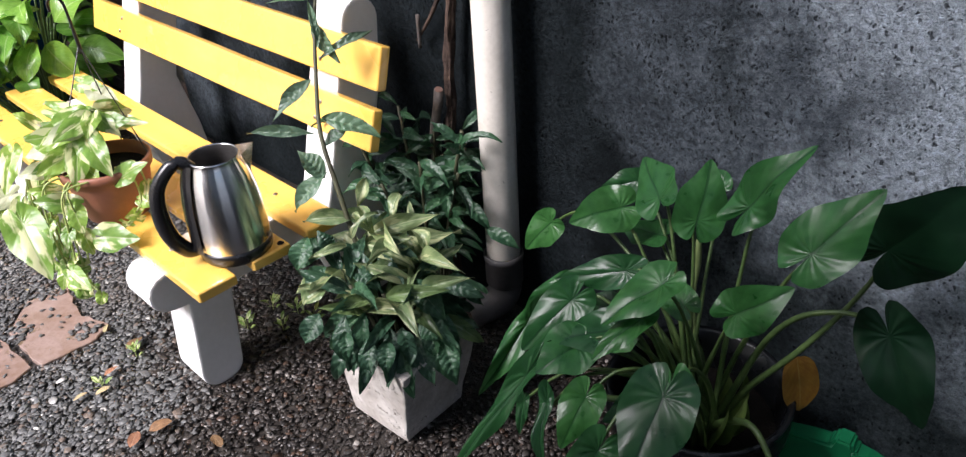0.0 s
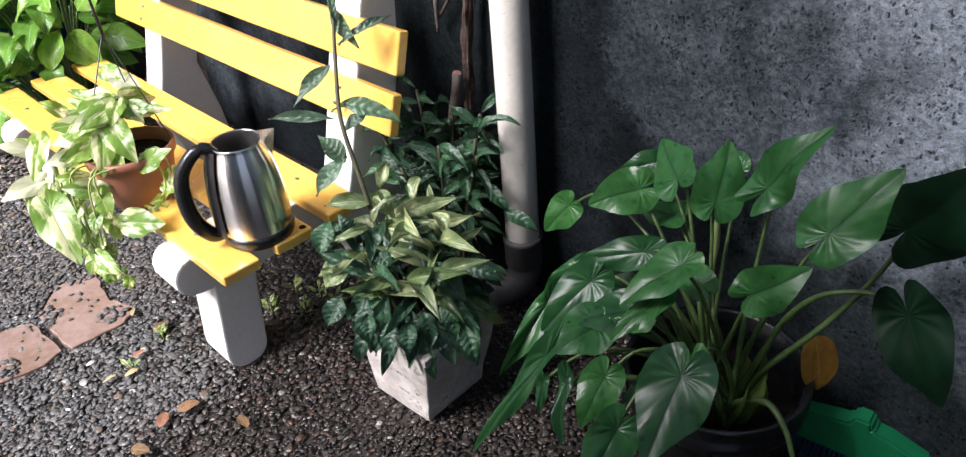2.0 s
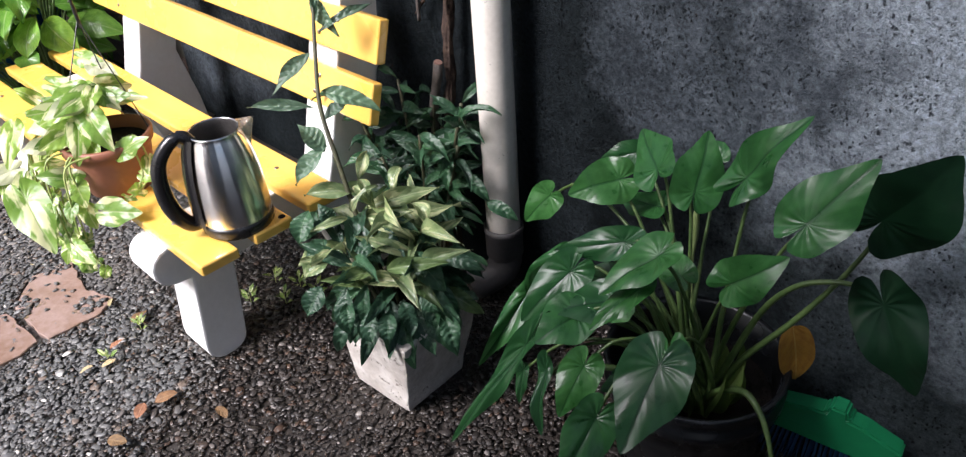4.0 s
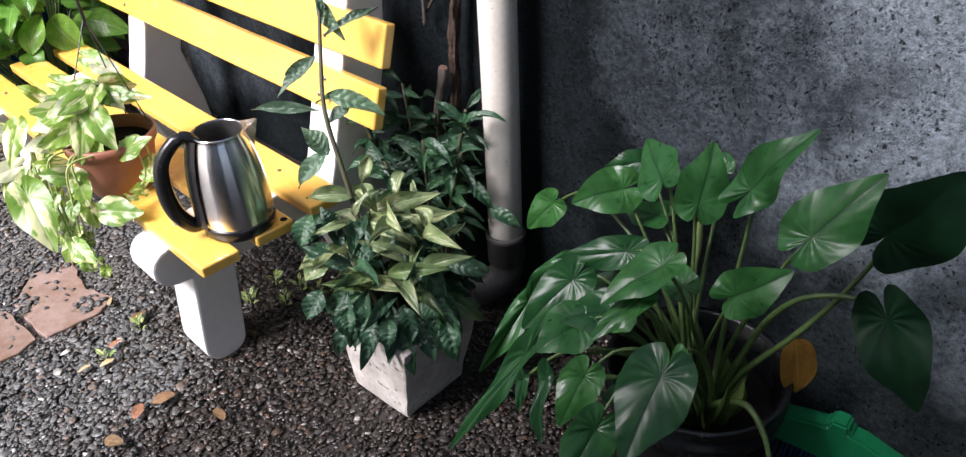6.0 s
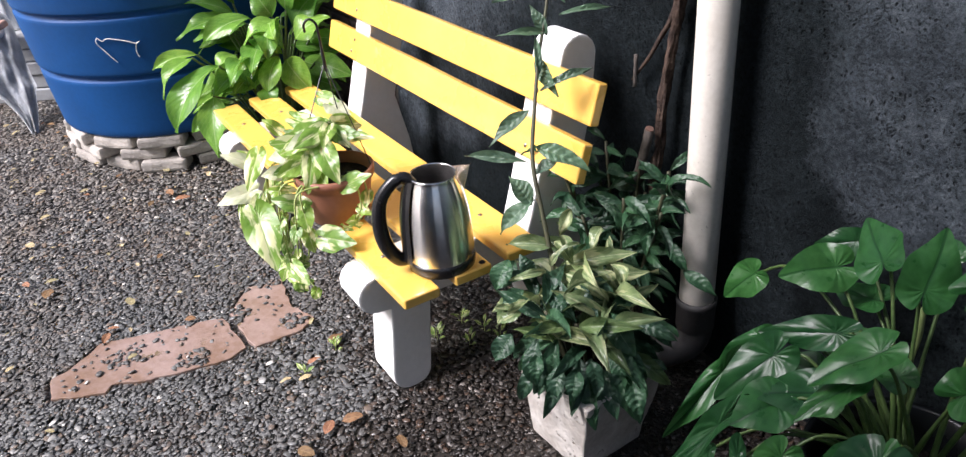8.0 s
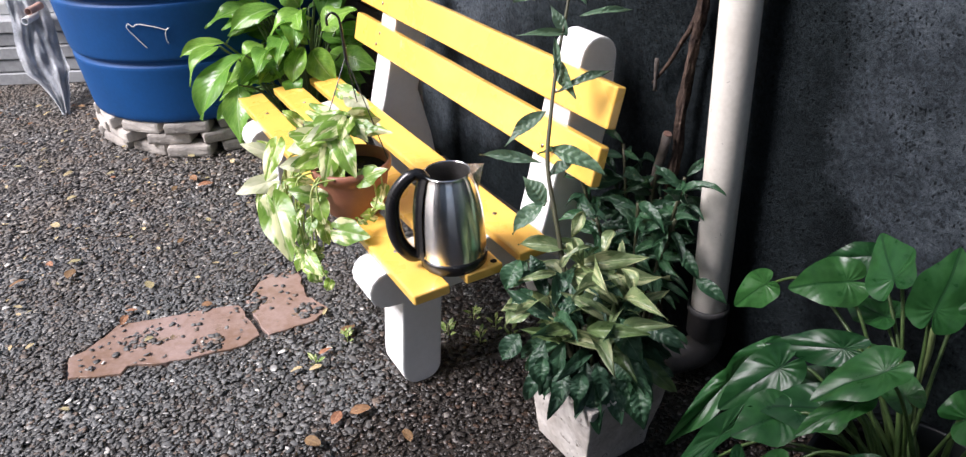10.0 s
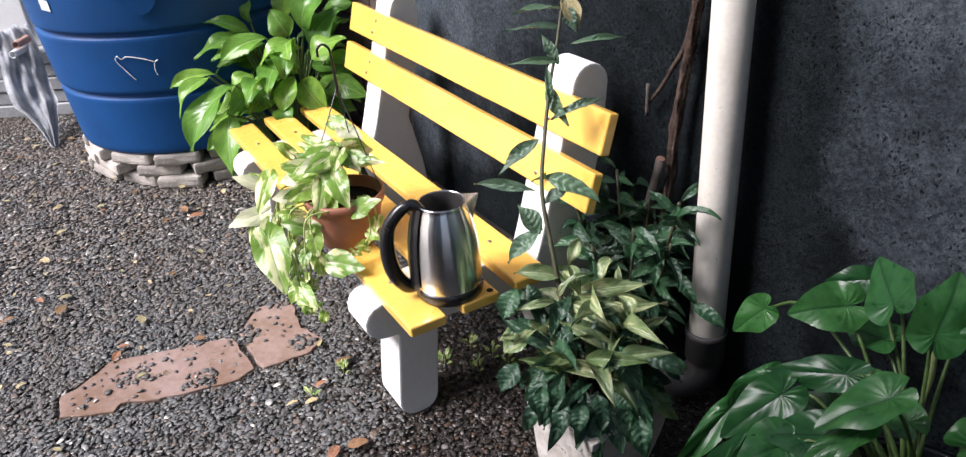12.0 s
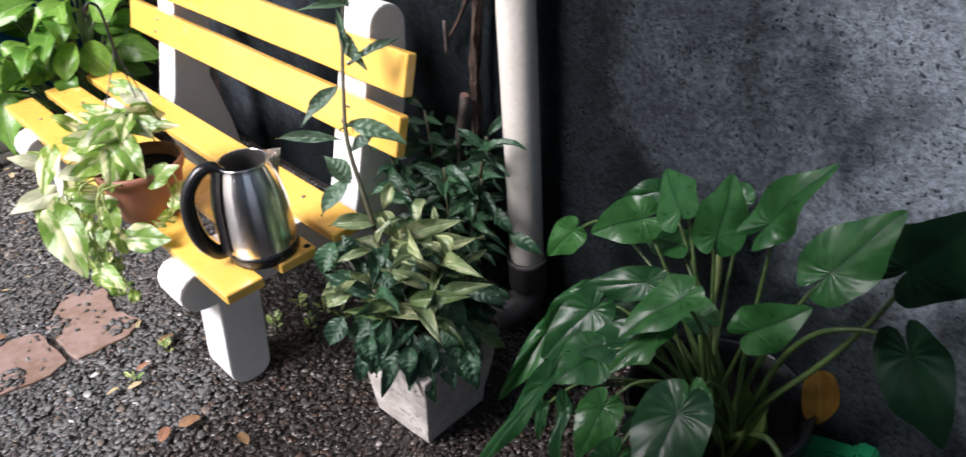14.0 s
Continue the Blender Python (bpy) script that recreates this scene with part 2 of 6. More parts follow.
M_WALL = wall_material()
M_GRAVEL = gravel_material()
M_WET = material("wet_earth", (0.062, 0.055, 0.049), 0.30, spec=0.5, colour2=(0.022, 0.018, 0.015), scale=5, fine=120, bump=0.5, depth=0.004)
M_SOIL = material("dark_soil", (0.012, 0.009, 0.0075), 0.85, spec=0.15, colour2=(0.010, 0.008, 0.007), scale=6, fine=140, bump=0.9, depth=0.008)
M_YELLOW = material("yellow_paint", (0.90, 0.55, 0.120), 0.28, colour2=(0.85, 0.49, 0.090), scale=3, fine=45, bump=0.25, depth=0.0012, coat=0.7, spots=(0.42, 0.22, 0.05), spot_scale=16, spot_size=0.06)
M_WHITE = material("white_paint", (0.80, 0.80, 0.79), 0.55, colour2=(0.70, 0.70, 0.68), scale=5, fine=60, bump=0.35, depth=0.002)
M_CEMENT = material("rough_cement", (0.68, 0.645, 0.60), 0.85, colour2=(0.40, 0.36, 0.32), scale=11, fine=70, bump=0.9, depth=0.004, spots=(0.24, 0.20, 0.16), spot_scale=40)
M_PVC = material("white_pvc", (0.74, 0.70, 0.635), 0.42, colour2=(0.58, 0.54, 0.475), scale=7, fine=90, bump=0.1, depth=0.001, spots=(0.25, 0.22, 0.19), spot_scale=26, spot_size=0.12)
M_PVC_GREY = material("grey_pvc", (0.075, 0.072, 0.072), 0.6, colour2=(0.045, 0.042, 0.042), scale=14, fine=90, bump=0.2)
M_STEEL = material("polished_steel", (0.92, 0.91, 0.90), 0.20, metal=1.0, colour2=(0.82, 0.81, 0.80), scale=4, fine=300, bump=0.02, depth=0.0004)
def brush(m):
    """Fine brushing round the jug: highlights draw out up and down."""
    n, l = m.node_tree.nodes, m.node_tree.links
    p = n["Principled BSDF"]
    tan = n.new("ShaderNodeTangent")
    tan.direction_type, tan.axis = "RADIAL", "Z"
    l.new(tan.outputs[0], p.inputs["Tangent"])
    p.inputs["Anisotropic"].default_value, p.inputs["Anisotropic Rotation"].default_value = 0.92, 0.25


brush(M_STEEL)
M_LINING = material("dull_steel", (0.30, 0.29, 0.28), 0.5, metal=1.0, colour2=(0.20, 0.19, 0.18), scale=20, fine=200, bump=0.1)
M_BLACK = material("black_plastic", (0.014, 0.014, 0.015), 0.26, colour2=(0.011, 0.011, 0.012), fine=200, bump=0.05, depth=0.0005)
M_POT_BLACK = material("black_nursery_plastic", (0.005, 0.006, 0.008), 0.28, colour2=(0.008, 0.009, 0.010), scale=10, bump=0.1)
M_TERRA = material("terracotta_plastic", (0.31, 0.125, 0.075), 0.5, colour2=(0.24, 0.095, 0.057), scale=9, fine=70, bump=0.15, depth=0.001)
M_BLUE = material("blue_polyethylene", (0.005, 0.066, 0.225), 0.52, spec=0.22, colour2=(0.004, 0.050, 0.17), scale=3, fine=60, bump=0.12, depth=0.002)
M_PAVER = material("grey_concrete_paver", (0.47, 0.43, 0.385), 0.85, colour2=(0.28, 0.255, 0.23), scale=12, fine=80, bump=0.8, depth=0.004, random_tint=0.15)
M_FLAG = material("red_flagstone", (0.335, 0.25, 0.222), 0.20, spec=0.5, colour2=(0.20, 0.125, 0.085), scale=5, fine=50, bump=0.4, depth=0.003, spots=(0.14, 0.10, 0.05), spot_scale=18)
M_BARK = material("dark_bark", (0.10, 0.068, 0.052), 0.9, spec=0.15, colour2=(0.030, 0.021, 0.018), scale=25, fine=110, bump=1.0, depth=0.006)
M_BARK_PALE = material("grey_bark", (0.125, 0.105, 0.092), 0.85, colour2=(0.06, 0.05, 0.044), scale=25, fine=110, bump=0.8, depth=0.004)
M_BRICK = material("red_brick", (0.14, 0.095, 0.078), 0.85, colour2=(0.07, 0.055, 0.048), scale=14, fine=80, bump=0.8, depth=0.004, random_tint=0.25)
M_CUT = material("sawn_wood", (0.22, 0.12, 0.09), 0.8, colour2=(0.14, 0.08, 0.06), scale=60, fine=200, bump=0.5)
M_METAL = material("galvanised_bolt", (0.45, 0.43, 0.40), 0.4, metal=1.0, colour2=(0.25, 0.2, 0.15), scale=60, fine=200)


# ---- mesh helpers ----
def part(name, bm, mat, parent=None, label="", smooth=False):
    me = bpy.data.meshes.new(name)
    if isinstance(bm, bmesh.types.BMesh):
        bm.normal_update()
        bm.to_mesh(me)
        bm.free()
    else:
        me.from_pydata(*bm)
    me.materials.append(mat)
    if smooth:
        me.polygons.foreach_set("use_smooth", [True] * len(me.polygons))
    ob = new(name, me)
    ob.parent = parent
    if label:
        tagged(ob, label)
    return ob


def thing(name, at, label, category, group="", kind=""):
    ob = new(name)
    ob.location = at
    ob.empty_display_size = 0.1
    return tagged(ob, label, category, group, kind)


def box_bm(x0, x1, y0, y1, z0, z1, bevel=0.0, seg=2, bm=None):
    bm = bm or bmesh.new()
    got = bmesh.ops.create_cube(bm, size=1.0, matrix=Matrix.LocRotScale(((x0 + x1) / 2, (y0 + y1) / 2, (z0 + z1) / 2), None, (x1 - x0, y1 - y0, z1 - z0)))
    if bevel:
        es = {e for v in got["verts"] for e in v.link_edges}
        bmesh.ops.bevel(bm, geom=list(es), offset=bevel, segments=seg, affect="EDGES", profile=0.6)
    return bm


def lathe_bm(profile, seg=48, close=False, wobble=0.0):
    """A ring of quads round z for each (radius, height) of the profile."""
    bm = bmesh.new()
    rings = []
    for r, z in profile:
        ring = []
        for i in range(seg):
            a = 2 * math.pi * i / seg
            k = r * (1 + wobble * math.sin(3 * a + z * 20))
            ring.append(bm.verts.new((k * math.cos(a), k * math.sin(a), z)))
        rings.append(ring)
    for a, b in zip(rings, rings[1:]):
        for i in range(seg):
            j = (i + 1) % seg
            bm.faces.new((a[i], a[j], b[j], b[i]))
    if close:
        bm.faces.new(rings[0][::-1])
        bm.faces.new(rings[-1])
    return bm


def tube_bm(points, radii, seg=8, bm=None, rough=0.0, bark=0.0):
    """A tapering tube through the points."""
    bm = bm or bmesh.new()
    pts = [Vector(p) for p in points]
    rings = []
    side = Vector((0.31, 0.77, 0.11))
    for i, p in enumerate(pts):
        d = (pts[min(i + 1, len(pts) - 1)] - pts[max(i - 1, 0)]).normalized()
        u = d.cross(side)
        if u.length < 1e-3:
            u = d.cross(Vector((1, 0, 0)))
        u.normalize()
        w = d.cross(u)
        r = radii[i] if not isinstance(radii, (int, float)) else radii
        ring = []
        for k in range(seg):
            a = 2 * math.pi * k / seg
            rr = r * (1 + rough * (random.random() - 0.5))
            if bark:
                rr *= 1 + bark * (noise.noise((2.2 * math.cos(a), 2.2 * math.sin(a), p.z * 9)) + 0.8 * noise.noise((5 * math.cos(a), 5 * math.sin(a), p.z * 26 + 7)))
            ring.append(bm.verts.new(p + rr * (u * math.cos(a) + w * math.sin(a))))
        rings.append(ring)
    for a, b in zip(rings, rings[1:]):
        for k in range(seg):
            j = (k + 1) % seg
            bm.faces.new((a[k], a[j], b[j], b[k]))
    bm.faces.new(rings[0][::-1])
    bm.faces.new(rings[-1])
    return bm


def curve_points(knots, steps=6):
    """Catmull-Rom points through the knots."""
    k = [Vector(p) for p in knots]
    k = [2 * k[0] - k[1]] + k + [2 * k[-1] - k[-2]]
    out = []
    for i in range(1, len(k) - 2):
        for s in range(steps):
            t = s / steps
            a, b, c, d = k[i - 1], k[i], k[i + 1], k[i + 2]
            out.append(0.5 * (2 * b + (c - a) * t + (2 * a - 5 * b + 4 * c - d) * t * t + (3 * b - a - 3 * c + d) * t ** 3))
    out.append(k[-2])
    return out


def prism_bm(outline, x0, x1, bevel=0.004):
    """A (y, z) outline drawn out along x."""
    bm = bmesh.new()
    a = [bm.verts.new((x0, y, z)) for y, z in outline]
    b = [bm.verts.new((x1, y, z)) for y, z in outline]
    n = len(outline)
    fa, fb = bm.faces.new(a), bm.faces.new(b[::-1])
    for i in range(n):
        j = (i + 1) % n
        bm.faces.new((a[j], a[i], b[i], b[j]))
    bmesh.ops.recalc_face_normals(bm, faces=bm.faces)
    if bevel:
        es = list({e for f in (fa, fb) for e in f.edges})
        bmesh.ops.bevel(bm, geom=es, offset=bevel, segments=2, affect="EDGES", profile=0.6)
    return bm


# ---- ground ----
def ground_height(x, y):
    return 0.006 * noise.noise((x * 2.3, y * 2.3, 0.0)) + 0.004 * noise.noise((x * 9, y * 9, 3.0))


def build_ground():
    bm = bmesh.new()
    xs = [-400, -60, -12] + [-6 + 0.08 * i for i in range(126)] + [12, 60, 400]
    ys = [-400, -60, -12] + [-3.6 + 0.08 * i for i in range(70)] + [12, 60, 400]
    grid = [[bm.verts.new((x, y, ground_height(x, y) - 0.004 if abs(x) < 7 and abs(y) < 5 else -0.006)) for y in ys] for x in xs]
    for i in range(len(xs) - 1):
        for j in range(len(ys) - 1):
            bm.faces.new((grid[i][j], grid[i + 1][j], grid[i + 1][j + 1], grid[i][j + 1]))
    g = part("ground", bm, M_WET, smooth=True)
    tagged(g, "dark damp soil yard under loose gravel", "ground", kind="structure")


build_ground()

# ---- walls ----
WALL_Y = 0.785


def build_wall():
    bm = bmesh.new()
    nx, nz = 165, 60
    x0, x1, z1 = -1.62, 2.3, 2.5
    grid = [[bm.verts.new((x0 + (x1 - x0) * i / nx, WALL_Y + 0.006 * noise.noise((i * 0.11, 0, k * 0.14)) + 0.0025 * noise.noise((i * 0.5, 7, k * 0.6)), -0.05 + (z1 + 0.05) * k / nz)) for k in range(nz + 1)] for i in range(nx + 1)]
    for i in range(nx):
        for k in range(nz):
            bm.faces.new((grid[i][k], grid[i + 1][k], grid[i + 1][k + 1], grid[i][k + 1]))
    back = [bm.verts.new(p) for p in ((x0, WALL_Y + 0.15, -0.05), (x1, WALL_Y + 0.15, -0.05), (x1, WALL_Y + 0.15, z1), (x0, WALL_Y + 0.15, z1))]
    bm.faces.new(back[::-1])
    bm.faces.new([grid[i][nz] for i in range(nx + 1)] + [back[2], back[3]])
    bm.faces.new([grid[0][k] for k in range(nz + 1)] + [back[3], back[0]])
    bm.faces.new([grid[nx][k] for k in range(nz + 1)][::-1] + [back[1], back[2]])
    tagged(part("wall_north", bm, M_WALL, smooth=True), "dark grey pitted plaster wall with mould stains and painted-in light and shade", "wall", kind="structure")


build_wall()

# ---- bench ----
SLATS = [(0.000, 0.094, 0.410), (0.137, 0.238, 0.418), (0.283, 0.385, 0.426)]
BENCH_FAR, BENCH_NEAR = -1.565, 0.0


def bolt(x, y, z, parent, n=(0, 0, 1)):
    bm = bmesh.new()
    bmesh.ops.create_uvsphere(bm, u_segments=10, v_segments=6, radius=0.0065, matrix=Matrix.Diagonal((1, 1, 0.4, 1)))
    b = part("bolt", bm, M_METAL, parent, smooth=True)
    b.matrix_local = Matrix.Translation((x, y, z)) @ Vector(n).to_track_quat("Z", "Y").to_matrix().to_4x4()


def slat_bm(length, width, thick):
    bm = box_bm(-length, 0, -width / 2, width / 2, -thick, 0, 0.007, 3)
    bmesh.ops.subdivide_edges(bm, edges=[e for e in bm.edges if abs(e.verts[0].co.x - e.verts[1].co.x) > 0.5], cuts=14)
    for v in bm.verts:
        v.co.z += 0.0012 * noise.noise((v.co.x * 5, v.co.y * 12, 0))
        v.co.y += 0.0012 * noise.noise((v.co.x * 4, 3, v.co.z * 9))
    return bm


def build_bench():
    bench = thing("bench", (-0.85, 0.3, 0), "yellow slatted garden bench on white concrete supports", "bench")
    inv = Matrix.Translation((0.85, -0.3, 0))
    arc = lambda cy, cz, r, a0, a1, n=7: [(cy + r * math.cos(radians(a0 + (a1 - a0) * i / n)), cz + r * math.sin(radians(a0 + (a1 - a0) * i / n))) for i in range(n + 1)]
    outline = ([(0.402, 0.384), (0.0, 0.378)] + arc(0.005, 0.325, 0.052, 92, 268) + [(0.036, 0.27), (0.014, 0.07)] + arc(0.063, 0.05, 0.05, 180, 270, 6)
               + arc(0.080, 0.047, 0.047, 270, 360, 6) + [(0.150, 0.27), (0.42, 0.27), (0.50, 0.02), (0.52, 0.0), (0.66, 0.0), (0.675, 0.02), (0.655, 0.20), (0.616, 0.39), (0.640, 0.48), (0.682, 0.62)]
               + arc(0.645, 0.79, 0.056, 0, 165, 9) + [(0.524, 0.553), (0.480, 0.40), (0.452, 0.312), (0.412, 0.312)])
    for x in (-0.298, -1.395):
        s = part("support", prism_bm(outline, x, x + 0.122, 0.006), M_WHITE, bench, "white-painted concrete support")
        s.matrix_local = inv
    for y0, y1, z in SLATS:
        s = part("seat_slat", slat_bm(BENCH_NEAR - BENCH_FAR, y1 - y0, 0.028), M_YELLOW, bench, "glossy yellow painted plank", smooth=False)
        s.matrix_local = inv @ Matrix.Translation((BENCH_NEAR, (y0 + y1) / 2, z))
        for x in (-0.205, -1.335):
            bolt(x, 0, 0.001, s)
    hole = part("knot_hole", lathe_bm([(0, 0.0006), (0.008, 0.0004), (0.0095, -0.002)], 14), M_SOIL, bench, "dark knot hole")
    hole.matrix_local = inv @ Matrix.Translation((-0.018, 0.222, 0.4185))
    for y0, z0, y1, z1 in ((0.487, 0.545, 0.517, 0.645), (0.532, 0.686, 0.562, 0.787)):
        tilt = math.atan2(z1 - z0, y1 - y0)
        s = part("back_slat", slat_bm(BENCH_NEAR - BENCH_FAR, math.hypot(y1 - y0, z1 - z0), 0.03), M_YELLOW, bench, "glossy yellow painted plank")
        s.matrix_local = inv @ Matrix.Translation((BENCH_NEAR + 0.006, (y0 + y1) / 2, (z0 + z1) / 2)) @ Matrix.Rotation(tilt, 4, "X")
        for x in (-0.215, -1.34):
            for y in (-0.022, 0.022):
                bolt(x + 0.4 * y, y, 0.001, s)


build_bench()

# ---- downpipe ----
PIPE_X, PIPE_Y = 0.2165, 0.708


def build_pipe():
    pipe = thing("downpipe", (PIPE_X, PIPE_Y, 0), "white plastic rainwater downpipe with a grey elbow at its foot", "pipe")
    p = part("pipe", lathe_bm([(0.0415, 0.17), (0.0437, 0.175), (0.0437, 2.5), (0.0405, 2.5), (0.0405, 0.2)], 40), M_PVC, pipe, smooth=True)
    part("collar", lathe_bm([(0.045, 0.145), (0.0492, 0.15), (0.0492, 0.218), (0.052, 0.222), (0.052, 0.236), (0.0462, 0.238), (0.0450, 0.20)], 40), M_PVC_GREY, pipe, "weathered grey socket", smooth=True)
    a = [(0, 0, 0.18), (0, 0, 0.125), (-0.012, -0.018, 0.085), (-0.055, -0.070, 0.052)]
    part("elbow", tube_bm(curve_points(a, 5), 0.044, 20), M_PVC_GREY, pipe, "weathered grey elbow", smooth=True)


build_pipe()


# ---- planter ----
def build_planter():
    pl = thing("cement_planter", (0.25, 0.328, 0), "square tapered rough cement planter standing on the gravel", "planter")
    pl.rotation_euler = (0, 0, radians(3))
    h = 0.245
    bm = bmesh.new()
    rings = []
    for half, z in ((0.092, 0.0), (0.105, 0.12), (0.120, h), (0.100, h), (0.090, 0.17)):
        rings.append([bm.verts.new((sx * half, sy * half, z)) for sx, sy in ((-1, -1), (1, -1), (1, 1), (-1, 1))])
    for a, b in zip(rings, rings[1:]):
        for i in range(4):
            j = (i + 1) % 4
            bm.faces.new((a[i], a[j], b[j], b[i]))
    bm.faces.new(rings[0][::-1])
    bm.faces.new(rings[-1])
    bmesh.ops.bevel(bm, geom=[e for e in bm.edges], offset=0.006, segments=2, affect="EDGES", profile=0.6)
    bmesh.ops.subdivide_edges(bm, edges=[e for e in bm.edges if e.calc_length() > 0.05], cuts=5, use_grid_fill=True)
    for v in bm.verts:
        v.co.x += 0.10 * v.co.z - 0.012      # it stands a little askew
        v.co += 0.0035 * Vector((noise.noise(v.co * 25), noise.noise(v.co * 25 + Vector((5, 0, 0))), 0.6 * noise.noise(v.co * 30 + Vector((0, 9, 0)))))
    part("box", bm, M_CEMENT, pl)
    bm = box_bm(-0.1, 0.1, -0.1, 0.1, 0.17, 0.205, 0.01)
    part("soil", bm, M_SOIL, pl)
    return pl


planter = build_planter()

# ---- big pot ----
POT = (0.872, 0.565)


def build_pot():
    pot = thing("potted_aroid", (*POT, 0), "large heart-leaved aroid in a black plastic pot", "plant")
    prof = [(0.0, 0.0), (0.125, 0.0), (0.135, 0.01), (0.150, 0.15), (0.158, 0.215), (0.176, 0.22), (0.178, 0.245), (0.172, 0.25), (0.174, 0.272), (0.180, 0.285), (0.176, 0.292), (0.166, 0.285), (0.156, 0.22), (0.150, 0.17)]
    part("pot", lathe_bm(prof, 56), M_POT_BLACK, pot, "black plastic nursery pot", smooth=True)
    part("soil", lathe_bm([(0.0, 0.205), (0.08, 0.207), (0.157, 0.20)], 30), M_SOIL, pot)
    return pot


aroid = build_pot()


# ---- kettle ----
def build_kettle():
    k = thing("electric_kettle", (-0.085, 0.150, 0.4125), "open polished steel kettle with black handle on the bench", "kettle")
    part("base", lathe_bm([(0, 0), (0.076, 0.0), (0.081, 0.006), (0.0825, 0.024), (0.0805, 0.031), (0, 0.031)], 48), M_BLACK, k, "black plastic base", smooth=True)
    body = [(0.0795, 0.0315), (0.0806, 0.037), (0.0808, 0.064), (0.0796, 0.108), (0.0757, 0.152), (0.0680, 0.194), (0.0580, 0.226), (0.0535, 0.236), (0.0545, 0.239), (0.0525, 0.2395)]
    part("body", lathe_bm(body, 64), M_STEEL, k, "polished steel jug", smooth=True)
    part("lining", lathe_bm([(0.0525, 0.2395), (0.0515, 0.234), (0.055, 0.215), (0.070, 0.13), (0.076, 0.04), (0, 0.036)], 48), M_LINING, k, "dull grey inside", smooth=True)
    return k


kettle = build_kettle()


# ---- water tank ----
TANK = (-2.60, 0.10)


def build_tank():
    tank = thing("water_tank", (*TANK, 0.1615), "blue round plastic water tank on a ring of grey pavers", "water tank")
    prof = [(0, 0), (0.54, 0.0), (0.552, 0.008), (0.558, 0.02), (0.560, 0.04), (0.581, 0.245), (0.5825, 0.260), (0.580, 0.266), (0.566, 0.270), (0.566, 0.288), (0.585, 0.292), (0.588, 0.298), (0.590, 0.31), (0.608, 0.508), (0.6095, 0.522), (0.607, 0.528), (0.593, 0.532), (0.593, 0.550), (0.612, 0.554), (0.614, 0.560), (0.616, 0.575),
            (0.627, 0.715), (0.628, 0.729), (0.626, 0.735), (0.610, 0.739), (0.610, 0.759), (0.632, 0.763), (0.636, 0.769), (0.640, 0.79), (0.652, 0.82), (0.652, 0.865), (0.64, 0.885), (0.35, 0.97), (0, 1.0)]
    part("shell", lathe_bm(prof, 80), M_BLUE, tank, smooth=True)
    return tank


tank = build_tank()

